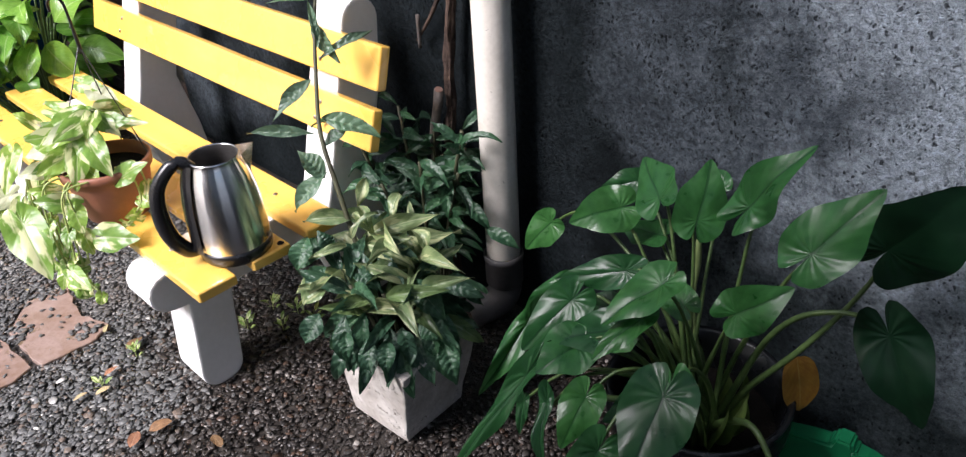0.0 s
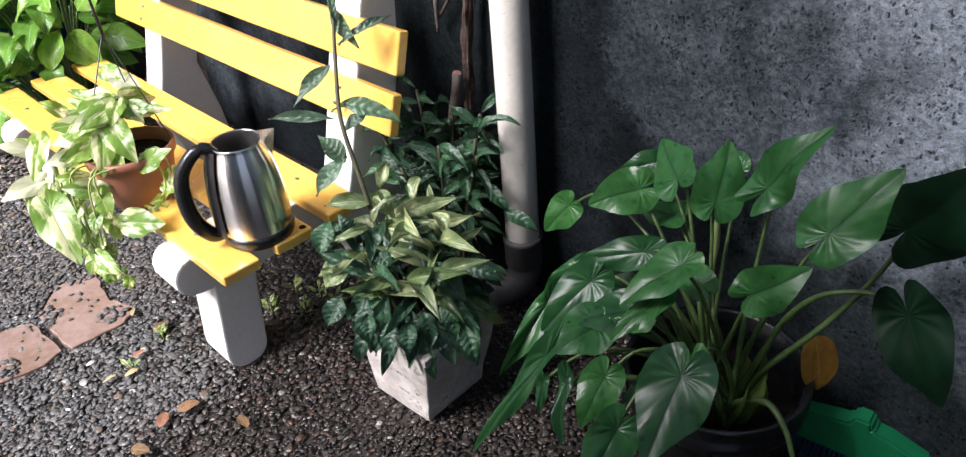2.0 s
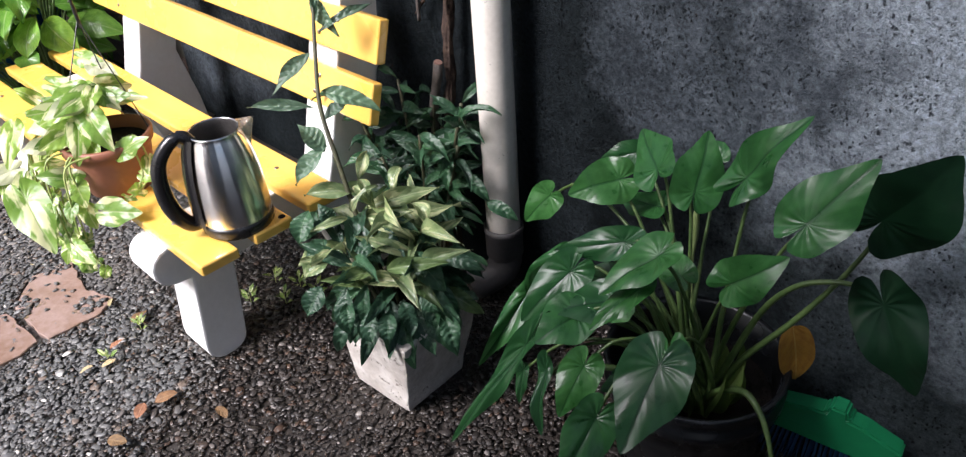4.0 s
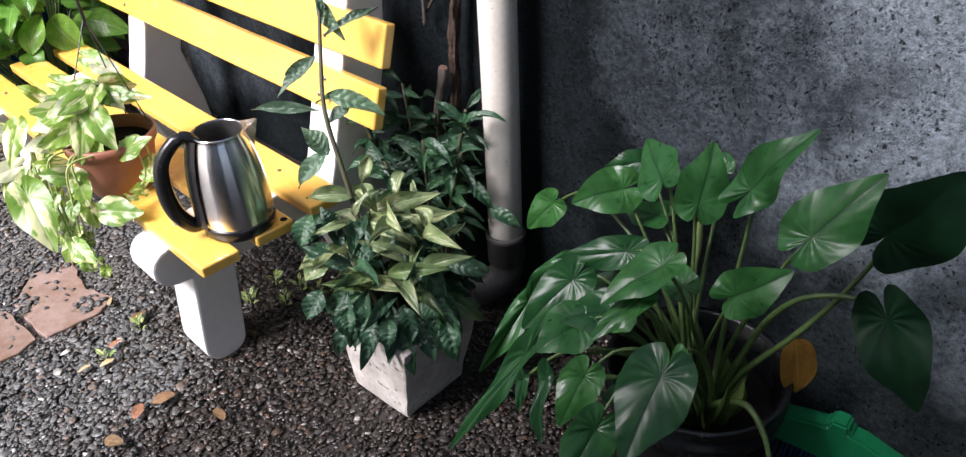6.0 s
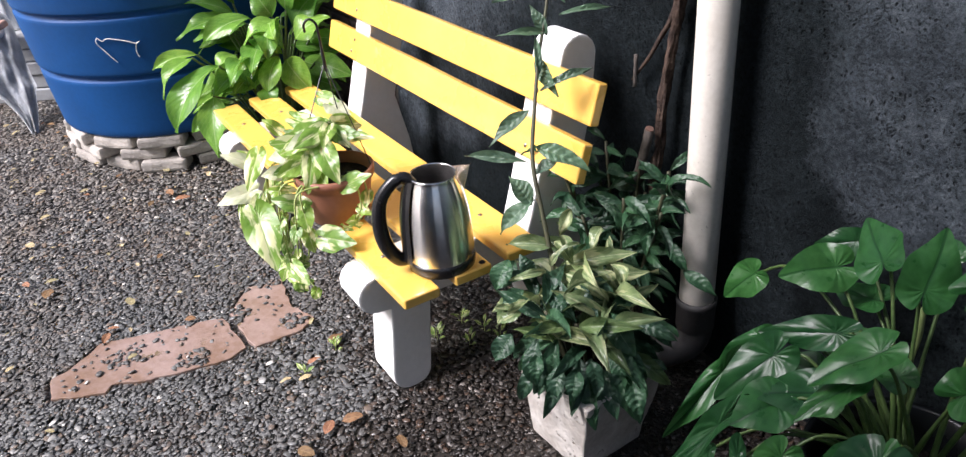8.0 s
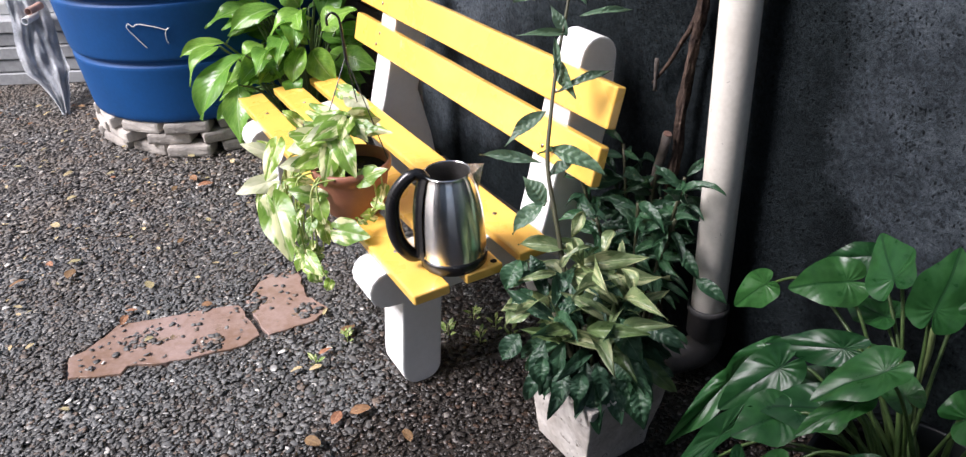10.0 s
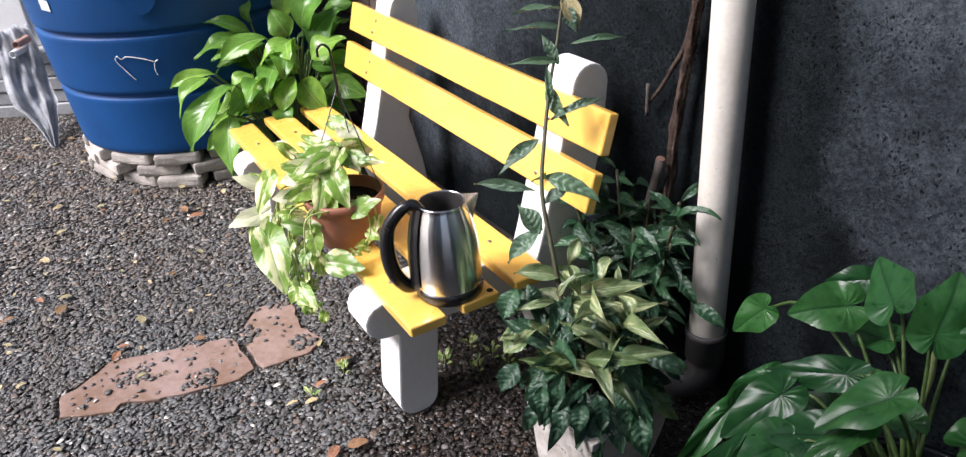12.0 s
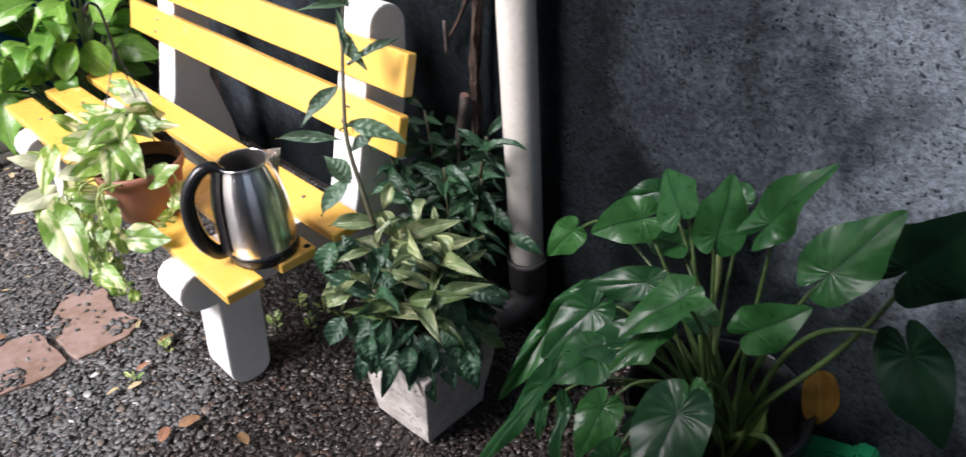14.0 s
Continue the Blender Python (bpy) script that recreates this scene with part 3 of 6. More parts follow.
# ---- leaves ----
def leaf_material(name, green, dark, vein, vary=None, rough=0.35, laterals=9.0, slope=0.35, vein_w=0.12, through_light=0.25, spec=0.5, side_mix=0.3, relief=0.002):
    """Leaf: pale midrib and side veins, mottled green, optional cream variegation; light passes through a little."""
    m = bpy.data.materials.new(name)
    m.use_nodes = True
    n, l = m.node_tree.nodes, m.node_tree.links
    p, outp = n["Principled BSDF"], n["Material Output"]

    def math_node(op, a, b=None, c=None):
        q = n.new("ShaderNodeMath")
        q.operation = op
        for k, v in enumerate((a, b, c)):
            if v is None:
                continue
            if isinstance(v, (int, float)):
                q.inputs[k].default_value = v
            else:
                l.new(v, q.inputs[k])
        return q.outputs[0]

    def mix(fac, a, b):
        q = n.new("ShaderNodeMix")
        q.data_type = "RGBA"
        for k, v in ((0, fac), (6, a), (7, b)):
            if isinstance(v, tuple):
                q.inputs[k].default_value = (*v, 1)
            else:
                l.new(v, q.inputs[k])
        return q.outputs[2]

    uv = n.new("ShaderNodeUVMap")
    sep = n.new("ShaderNodeSeparateXYZ")
    l.new(uv.outputs[0], sep.inputs[0])
    u = math_node("ABSOLUTE", math_node("SUBTRACT", sep.outputs[0], 0.5))
    info = n.new("ShaderNodeObjectInfo")
    off = n.new("ShaderNodeCombineXYZ")
    l.new(math_node("MULTIPLY", info.outputs["Random"], 37.0), off.inputs[0])
    addv = n.new("ShaderNodeVectorMath")
    l.new(uv.outputs[0], addv.inputs[0])
    l.new(off.outputs[0], addv.inputs[1])
    nz = n.new("ShaderNodeTexNoise")
    nz.inputs["Scale"].default_value, nz.inputs["Detail"].default_value = 5.0, 6.0
    l.new(addv.outputs[0], nz.inputs["Vector"])
    mott = n.new("ShaderNodeMapRange")
    mott.inputs[1].default_value, mott.inputs[2].default_value = 0.35, 0.65
    l.new(nz.outputs["Fac"], mott.inputs[0])
    col = mix(mott.outputs[0], dark, green)
    if vary:
        stretch = n.new("ShaderNodeMapping")
        stretch.inputs["Scale"].default_value = (2.4, 1.1, 1.0)
        stretch.inputs["Rotation"].default_value = (0, 0, 0.5)
        l.new(addv.outputs[0], stretch.inputs["Vector"])
        nv = n.new("ShaderNodeTexNoise")
        nv.inputs["Scale"].default_value, nv.inputs["Detail"].default_value = 1.3, 5.0
        l.new(stretch.outputs[0], nv.inputs["Vector"])
        vr = n.new("ShaderNodeMapRange")
        vr.inputs[1].default_value, vr.inputs[2].default_value = 0.52, 0.57
        l.new(nv.outputs["Fac"], vr.inputs[0])
        col = mix(vr.outputs[0], col, vary)
    wave = math_node("PINGPONG", math_node("MULTIPLY", math_node("SUBTRACT", sep.outputs[1], math_node("MULTIPLY", u, slope * 2)), laterals), 0.5)
    side = math_node("MULTIPLY", math_node("LESS_THAN", wave, vein_w * 0.5), side_mix)
    mid = math_node("LESS_THAN", u, 0.022)
    col = mix(math_node("MAXIMUM", side, mid), col, vein)
    tint = n.new("ShaderNodeHueSaturation")
    l.new(math_node("MULTIPLY_ADD", info.outputs["Random"], 0.66, 0.66), tint.inputs["Value"])
    l.new(math_node("MULTIPLY_ADD", info.outputs["Random"], -0.03, 0.515), tint.inputs["Hue"])
    l.new(col, tint.inputs["Color"])
    col = tint.outputs["Color"]
    l.new(col, p.inputs["Base Color"])
    rr = n.new("ShaderNodeMapRange")
    rr.inputs[3].default_value, rr.inputs[4].default_value = rough - 0.08, rough + 0.15
    l.new(nz.outputs["Fac"], rr.inputs[0])
    l.new(rr.outputs[0], p.inputs["Roughness"])
    p.inputs["Specular IOR Level"].default_value = spec
    b = n.new("ShaderNodeBump")
    b.inputs["Strength"].default_value, b.inputs["Distance"].default_value = 0.5, relief
    l.new(math_node("ADD", wave, math_node("MULTIPLY", nz.outputs["Fac"], 0.6)), b.inputs["Height"])
    l.new(b.outputs[0], p.inputs["Normal"])
    tr = n.new("ShaderNodeBsdfTranslucent")
    l.new(col, tr.inputs["Color"])
    ms = n.new("ShaderNodeMixShader")
    ms.inputs[0].default_value = through_light
    l.new(p.outputs[0], ms.inputs[1])
    l.new(tr.outputs[0], ms.inputs[2])
    l.new(ms.outputs[0], outp.inputs["Surface"])
    return m


M_AROID = leaf_material("aroid_leaf", (0.034, 0.128, 0.034), (0.017, 0.078, 0.020), (0.014, 0.064, 0.018), rough=0.27, laterals=7, slope=0.6, vein_w=0.10, side_mix=0.14, spec=0.4, relief=0.0007)
# shaded copy of the aroid green: the shade by the wall is in the colour
M_AROID_SHADED = leaf_material("shaded_aroid_leaf", (0.012, 0.048, 0.018), (0.007, 0.030, 0.011), (0.010, 0.040, 0.015), rough=0.30, laterals=7, slope=0.6, vein_w=0.10, side_mix=0.14, spec=0.4, relief=0.0006, through_light=0.12)
M_AROID_OLD = leaf_material("yellowing_leaf", (0.42, 0.21, 0.03), (0.30, 0.13, 0.02), (0.45, 0.26, 0.06), rough=0.6, laterals=7)
M_LANCE = leaf_material("quilted_leaf", (0.050, 0.118, 0.062), (0.024, 0.070, 0.034), (0.085, 0.155, 0.085), rough=0.40, laterals=9, slope=0.3, vein_w=0.12, side_mix=0.15, relief=0.0009)
M_PALE = leaf_material("pale_mottled_leaf", (0.24, 0.31, 0.14), (0.13, 0.20, 0.08), (0.36, 0.40, 0.24), vary=(0.42, 0.45, 0.24), rough=0.28, laterals=7, slope=0.25, relief=0.001)
M_SPRIG = leaf_material("sprig_leaf", (0.092, 0.160, 0.100), (0.066, 0.125, 0.076), (0.12, 0.185, 0.12), rough=0.36, laterals=9, slope=0.3, vein_w=0.12, side_mix=0.2, relief=0.001)
M_MID = leaf_material("mid_green_leaf", (0.155, 0.225, 0.085), (0.085, 0.150, 0.052), (0.22, 0.28, 0.15), rough=0.27, laterals=8, slope=0.25, relief=0.001)
M_SHRUB = leaf_material("dark_shrub_leaf", (0.040, 0.105, 0.048), (0.020, 0.062, 0.029), (0.05, 0.11, 0.05), rough=0.38, laterals=7, side_mix=0.12, relief=0.0007)
M_POTHOS = leaf_material("variegated_leaf", (0.25, 0.40, 0.075), (0.16, 0.30, 0.045), (0.36, 0.46, 0.18), vary=(0.70, 0.72, 0.40), rough=0.28, laterals=5, through_light=0.35, side_mix=0.06)
M_CREAM = leaf_material("cream_leaf", (0.66, 0.67, 0.48), (0.52, 0.57, 0.34), (0.7, 0.7, 0.5), rough=0.4, laterals=5, through_light=0.35)
M_SPATH = leaf_material("glossy_leaf", (0.20, 0.40, 0.065), (0.12, 0.28, 0.04), (0.28, 0.44, 0.14), rough=0.2, laterals=12, slope=0.3, through_light=0.35)
M_DRY = leaf_material("dry_leaf", (0.30, 0.16, 0.075), (0.17, 0.085, 0.04), (0.34, 0.22, 0.12), rough=0.7, laterals=8, through_light=0.1)
M_DRY_PALE = leaf_material("pale_dry_leaf", (0.50, 0.42, 0.24), (0.34, 0.26, 0.12), (0.5, 0.45, 0.3), rough=0.7, laterals=8, through_light=0.1)
M_STALK = material("green_stalk", (0.088, 0.145, 0.040), 0.45, colour2=(0.040, 0.075, 0.020), scale=30, fine=120, bump=0.15, depth=0.001)
M_STALK_DARK = material("brown_green_stem", (0.07, 0.075, 0.035), 0.6, colour2=(0.04, 0.035, 0.02), scale=40, fine=140, bump=0.4, depth=0.001)
M_STALK_LIME = material("lime_stalk", (0.36, 0.42, 0.14), 0.45, colour2=(0.25, 0.33, 0.09), scale=30, bump=0.1, depth=0.001)
M_SHEATH = leaf_material("sheath_green", (0.085, 0.14, 0.035), (0.05, 0.095, 0.022), (0.12, 0.18, 0.06), rough=0.45, laterals=3, side_mix=0.0)
M_BUD = material("bud_green", (0.20, 0.25, 0.10), 0.5, colour2=(0.13, 0.18, 0.06), scale=30, bump=0.1, depth=0.001)
M_WIRE = material("black_wire", (0.012, 0.012, 0.012), 0.4, bump=0.05, depth=0.0005)

HEART = ((0, 1.0), (4, 0.955), (10, 0.85), (18, 0.755), (32, 0.66), (50, 0.595), (72, 0.53), (95, 0.485), (120, 0.45), (145, 0.425), (160, 0.385), (170, 0.30), (176, 0.15), (180, 0.04))


def blade(v, table):
    for (a, ra), (b, rb) in zip(table, table[1:]):
        if v <= b:
            return ra + (rb - ra) * (v - a) / (b - a)
    return table[-1][1]


def heart_mesh(name, mat, seed, fold=0.25, arch=0.10, wave=0.070, pleat=0.0075):
    """Heart-shaped blade, one long from stalk to tip, about one wide; lobes behind the stalk."""
    rnd = random.Random(seed)
    ph, lean = rnd.uniform(0, 6), rnd.uniform(-0.04, 0.04)
    na, nr = 144, 10
    verts, uvs, faces = [(0, 0, 0)], [(0.5, 0.25)], []
    for i in range(na + 1):
        a = -180 + 360 * i / na
        R = blade(abs(a), HEART) * (1 + 0.02 * math.sin(a * 0.11 + ph))
        for k in range(1, nr + 1):
            r = R * k / nr
            x, y = r * math.sin(radians(a)), r * math.cos(radians(a))
            t = max(0.0, min(1.0, y))
            z = fold * abs(x) - 0.35 * fold * x * x * 4 + arch * math.sin(math.pi * t) ** 2
            soft = min(1.0, R / 0.35) ** 2
            z += soft * wave * math.sin(4 * radians(a) + ph) * (k / nr) ** 2 + soft * pleat * math.sin(abs(radians(a)) * 14 + 4.2 * k / nr) * math.sin(math.pi * (k / nr) ** 1.25) * max(0.10, min(1.0, (abs(a) - 30) / 50))
            z += 0.05 * (0 if y > 0 else y * y * 4)
            verts.append((x + lean * y * (1 - t), y, z))
            uvs.append((0.5 + x * 0.9, 0.25 + 0.75 * y))
    at = lambda i, k: 0 if k == 0 else 1 + i * nr + k - 1
    for i in range(na):
        for k in range(nr):
            if k == 0:
                faces.append((0, at(i + 1, 1), at(i, 1)))
            else:
                faces.append((at(i, k), at(i + 1, k), at(i + 1, k + 1), at(i, k + 1)))
    return finish_leaf(name, verts, uvs, faces, mat)


def lance_mesh(name, mat, seed, fold=0.3, arch=0.12, quilt=0.02, wave=0.03, belly=0.85, point=1.1, teeth=0.04, rows=32, cols=8, twist=0.0):
    """Lance-shaped blade, one long and one wide, with quilting between the side veins."""
    rnd = random.Random(seed)
    ph = rnd.uniform(0, 6)
    verts, uvs, faces = [], [], []
    for i in range(rows + 1):
        v = i / rows
        w = 0.5 * max(0.0, math.sin(math.pi * v ** belly)) ** point + (0.006 if 0 < i < rows else 0.002)
        if teeth and i % 2:
            w *= 1 - teeth
        for j in range(cols + 1):
            s = 2 * j / cols - 1
            z = fold * abs(s) * w + arch * 4 * v * (1 - v) + wave * math.sin(7 * v + ph + (2 if s > 0 else 0)) * abs(s) ** 2
            z += quilt * math.sin(2 * math.pi * (7 * v - 1.6 * abs(s))) * math.sin(math.pi * min(1, abs(s) + 0.05)) * min(1, 2 * w)
            z += twist * s * w * (v - 0.3) + 0.7 * quilt * noise.noise((9 * v + ph, 2.4 * s, ph)) * min(1, 2 * w)
            verts.append((s * w, v + 0.02 * abs(s) * math.sin(9 * v + ph), z))
            uvs.append((0.5 + s * 0.5, v))
    c = cols + 1
    for i in range(rows):
        for j in range(cols):
            faces.append((i * c + j, i * c + j + 1, (i + 1) * c + j + 1, (i + 1) * c + j))
    return finish_leaf(name, verts, uvs, faces, mat)


def finish_leaf(name, verts, uvs, faces, mat):
    me = bpy.data.meshes.new(name)
    me.from_pydata(verts, [], faces)
    layer = me.uv_layers.new(name="UVMap")
    for loop in me.loops:
        layer.data[loop.index].uv = uvs[loop.vertex_index]
    me.polygons.foreach_set("use_smooth", [True] * len(me.polygons))
    me.materials.append(mat)
    return me


def put_leaf(name, me, parent, base, tip, width, facing, thick=None):
    """A leaf from base to tip, its face turned towards the direction given."""
    b, t = Vector(base), Vector(tip)
    y = t - b
    length = y.length
    y.normalize()
    z = Vector(facing) - y * y.dot(Vector(facing))
    if z.length < 1e-3:
        z = y.orthogonal()
    z.normalize()
    x = y.cross(z)
    ob = new(name, me)
    m = Matrix((x * width, y * length, z * (thick or 0.55 * width + 0.22 * length))).transposed().to_4x4()
    m.translation = b
    ob.parent = parent
    ob.matrix_local = parent.matrix_world.inverted() @ m if parent else m
    return ob


def placed(ob):
    """The pose of a thing straight after it was set."""
    ob.matrix_world = Matrix.LocRotScale(ob.location, ob.rotation_euler, None)
    return ob


OPEN = Vector((1.1, -0.7, 1.5))
EYE_SIDE = Vector((0.9, -0.55, 1.1))   # the open side of the yard, to which most blades turn

# ---- large aroid ----
placed(aroid)
HEARTS = [heart_mesh("heart_blade", M_AROID, s, fold=f, arch=a) for s, f, a in ((1, 0.22, 0.08), (2, 0.32, 0.12), (3, 0.16, 0.05), (4, 0.40, 0.10))]
HEART_DARK = heart_mesh("dark_heart_blade", M_AROID_SHADED, 5, fold=0.20, arch=0.08)
SHEATH = lance_mesh("sheath_blade", M_SHEATH, 71, fold=0.9, arch=0.12, quilt=0.0, wave=0.05, belly=0.55, point=0.7, teeth=0.0, rows=12, cols=6)
CROWN = Vector((POT[0] + 0.03, POT[1] - 0.03, 0.205))
aroid_count = [0]


def petiole(base, start, parent, mat, r0=0.0050, r1=0.0026, sag=0.12, sheath=True, behind=Vector((0, 0, 0))):
    b, s = Vector(base), Vector(start)
    d = b - s
    up = Vector((0, 0, 1))
    mid1 = s + d * 0.35 + up * d.length * sag
    mid2 = s + d * 0.75 + up * d.length * sag * 0.9
    pts = curve_points([s, mid1, mid2 - 0.5 * behind, b - behind, b - 0.22 * behind], 5)
    n = len(pts)
    rad = [r1 + (r0 - r1) * (1 - i / (n - 1)) ** 1.5 for i in range(n)]
    if sheath:
        for i in range(n // 3):
            rad[i] *= 1.35
    m = Matrix.Translation(-parent.location)
    bm = tube_bm([m @ p for p in pts], rad, 7)
    return part("petiole", bm, mat, parent, smooth=True)


def aroid_leaf(base, tip, width, turn=(0, 0, 0), face=None, old=None):
    k = aroid_count[0]
    aroid_count[0] += 1
    b, t = Vector(base), Vector(tip)
    face = Vector(face) if face else (OPEN - b).normalized() + Vector(turn) + 0.38 * Vector((math.sin(k * 2.1), math.cos(k * 1.7), math.sin(k * 1.3)))
    # old: petiole path of a leaf given the shaded green
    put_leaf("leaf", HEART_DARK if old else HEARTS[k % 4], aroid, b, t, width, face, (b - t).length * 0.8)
    if old:
        pts = curve_points(old, 5)
        part("petiole", tube_bm([p - aroid.location for p in pts], [0.0075 - 0.0045 * q / len(pts) for q in range(len(pts))], 7), M_STALK, aroid, smooth=True)
        return
    a = k * 2.4
    along = (t - b).normalized()
    back = (face - along * along.dot(face)).normalized()
    petiole(b, CROWN + Vector((0.035 * math.cos(a), 0.035 * math.sin(a), 0)), aroid, M_STALK, r0=0.0044, r1=0.0028, sag=0.10 if b.z > 0.5 else 0.28, behind=back * 0.02)


aroid_leaf((0.451, 0.620, 0.462), (0.399, 0.600, 0.385), 0.077)
aroid_leaf((0.647, 0.600, 0.588), (0.584, 0.520, 0.568), 0.096)
aroid_leaf((0.744, 0.580, 0.658), (0.660, 0.660, 0.672), 0.097)
aroid_leaf((0.630, 0.680, 0.607), (0.558, 0.660, 0.573), 0.058)
aroid_leaf((0.835, 0.560, 0.656), (0.815, 0.620, 0.740), 0.096)
aroid_leaf((0.917, 0.580, 0.705), (0.998, 0.600, 0.836), 0.082)
aroid_leaf((1.050, 0.520, 0.702), (1.114, 0.580, 0.806), 0.107)
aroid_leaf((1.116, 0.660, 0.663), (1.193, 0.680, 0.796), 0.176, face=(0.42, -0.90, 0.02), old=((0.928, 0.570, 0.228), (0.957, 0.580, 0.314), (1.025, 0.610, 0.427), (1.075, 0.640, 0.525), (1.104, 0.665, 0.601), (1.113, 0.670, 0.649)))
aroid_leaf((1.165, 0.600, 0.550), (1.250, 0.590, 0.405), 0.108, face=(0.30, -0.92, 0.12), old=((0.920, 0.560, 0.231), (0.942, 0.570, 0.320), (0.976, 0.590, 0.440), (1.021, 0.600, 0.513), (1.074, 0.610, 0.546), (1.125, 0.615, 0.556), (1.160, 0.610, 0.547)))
aroid_leaf((0.995, 0.420, 0.621), (1.064, 0.440, 0.691), 0.080)
aroid_leaf((0.731, 0.500, 0.532), (0.608, 0.460, 0.479), 0.065)
aroid_leaf((0.859, 0.420, 0.608), (0.804, 0.340, 0.542), 0.092)
aroid_leaf((0.655, 0.440, 0.460), (0.601, 0.360, 0.360), 0.093)
aroid_leaf((0.559, 0.420, 0.366), (0.523, 0.300, 0.225), 0.051)
aroid_leaf((0.661, 0.300, 0.370), (0.576, 0.180, 0.145), 0.050)
aroid_leaf((0.733, 0.360, 0.448), (0.706, 0.280, 0.418), 0.100)
aroid_leaf((0.799, 0.300, 0.405), (0.794, 0.240, 0.326), 0.076)
aroid_leaf((0.728, 0.280, 0.360), (0.765, 0.220, 0.266), 0.032)
aroid_leaf((0.995, 0.220, 0.593), (1.008, 0.120, 0.509), 0.106)
aroid_leaf((0.887, 0.220, 0.403), (0.873, 0.140, 0.310), 0.082)
aroid_leaf((0.847, 0.380, 0.553), (0.814, 0.300, 0.498), 0.051)
aroid_leaf((0.578, 0.500, 0.427), (0.529, 0.440, 0.364), 0.043)
aroid_leaf((0.856, 0.500, 0.518), (0.776, 0.520, 0.541), 0.063)
aroid_leaf((0.814, 0.400, 0.488), (0.798, 0.380, 0.454), 0.049)
aroid_leaf((0.614, 0.340, 0.241), (0.620, 0.320, 0.171), 0.028)
aroid_leaf((0.798, 0.700, 0.638), (0.740, 0.700, 0.637), 0.073)
for i in range(9):
    a = 0.7 * i + 0.2
    d = Vector((math.cos(a), math.sin(a), 0))
    root = CROWN + d * 0.022
    top = root + d * 0.055 + Vector((0, 0, 0.13 + 0.03 * math.sin(i * 2.7)))
    put_leaf("sheath", SHEATH, aroid, root, top, 0.030, d + Vector((0.4, -0.3, 0.3)), 0.06)
# smaller inner leaves that fill the heart of the plant
ra = random.Random(23)
for i in range(7):
    a = radians(150 + 150 * ((i * 0.618) % 1.0))
    r = ra.uniform(0.09, 0.24)
    b = CROWN + Vector((r * math.cos(a), r * math.sin(a), 0.12 + 0.21 * ra.random()))
    d = Vector((math.cos(a) + ra.uniform(-0.5, 0.5), math.sin(a) + ra.uniform(-0.5, 0.5), ra.uniform(-0.5, 0.1))).normalized()
    ln = ra.uniform(0.085, 0.125)
    aroid_leaf(b, b + d * ln, ln * ra.uniform(0.72, 0.86), turn=(0, 0, 0.5))
# spent leaf and drooping stalks
OLD = lance_mesh("old_blade", M_AROID_OLD, 9, fold=0.08, arch=0.08, quilt=0.01, wave=0.04, belly=0.85, point=0.55, teeth=0.0)
put_leaf("spent_leaf", OLD, aroid, (1.010, 0.66, 0.378), (1.040, 0.65, 0.262), 0.080, EYE_SIDE)
bud = [CROWN + Vector((0.0, 0.03, 0.02)), (0.835, 0.585, 0.42), (0.822, 0.600, 0.53), (0.818, 0.605, 0.60)]
part("flower_bud", tube_bm([Vector(p) - aroid.location for p in curve_points(bud, 5)], [0.0042] * 9 + [0.0055, 0.0072, 0.0074, 0.007, 0.006, 0.0045, 0.0015], 8), M_BUD, aroid, "pale green unopened flower spike", smooth=True)
for knots in (((0.919, 0.53, 0.219), (0.956, 0.511, 0.285), (1.008, 0.501, 0.325), (1.054, 0.482, 0.308), (1.088, 0.46, 0.267), (1.115, 0.44, 0.217)), ((0.88, 0.52, 0.26), (0.86, 0.42, 0.33), (0.80, 0.36, 0.36), (0.72, 0.30, 0.34))):
    pts = curve_points(knots, 5)
    part("petiole", tube_bm([p - aroid.location for p in pts], [0.0085 - 0.0002 * i for i in range(len(pts))], 7), M_STALK, aroid, smooth=True)

# ---- planter shrub ----
placed(planter)
SPRIGS = [lance_mesh("sprig_blade", M_SPRIG, s, fold=f, arch=a, quilt=0.10, wave=0.13, teeth=0.08, rows=44) for s, f, a in ((17, 0.3, 0.14), (18, 0.45, 0.22), (19, 0.2, 0.10))]
MIDS = [lance_mesh("mid_blade", M_MID, s, fold=f, arch=a, quilt=0.07, wave=0.20, belly=0.80, point=0.92, teeth=0.03) for s, f, a in ((14, 0.45, 0.46), (15, 0.60, 0.62), (16, 0.35, 0.30))]
QUILT = [lance_mesh("quilted_blade", M_LANCE, s, fold=f, arch=a, quilt=0.10, wave=0.20, belly=0.82, point=0.95, teeth=0.06, rows=40) for s, f, a in ((1, 0.4, 0.30), (2, 0.6, 0.46), (3, 0.3, 0.20))]
PALES = [lance_mesh("pale_blade", M_PALE, s, fold=f, arch=a, quilt=0.05, wave=0.22, belly=0.80, point=0.92) for s, f, a in ((4, 0.5, 0.46), (5, 0.7, 0.64), (6, 0.35, 0.30))]
PL = Vector((0.25, 0.328, 0.22))
leaf_count = [0]


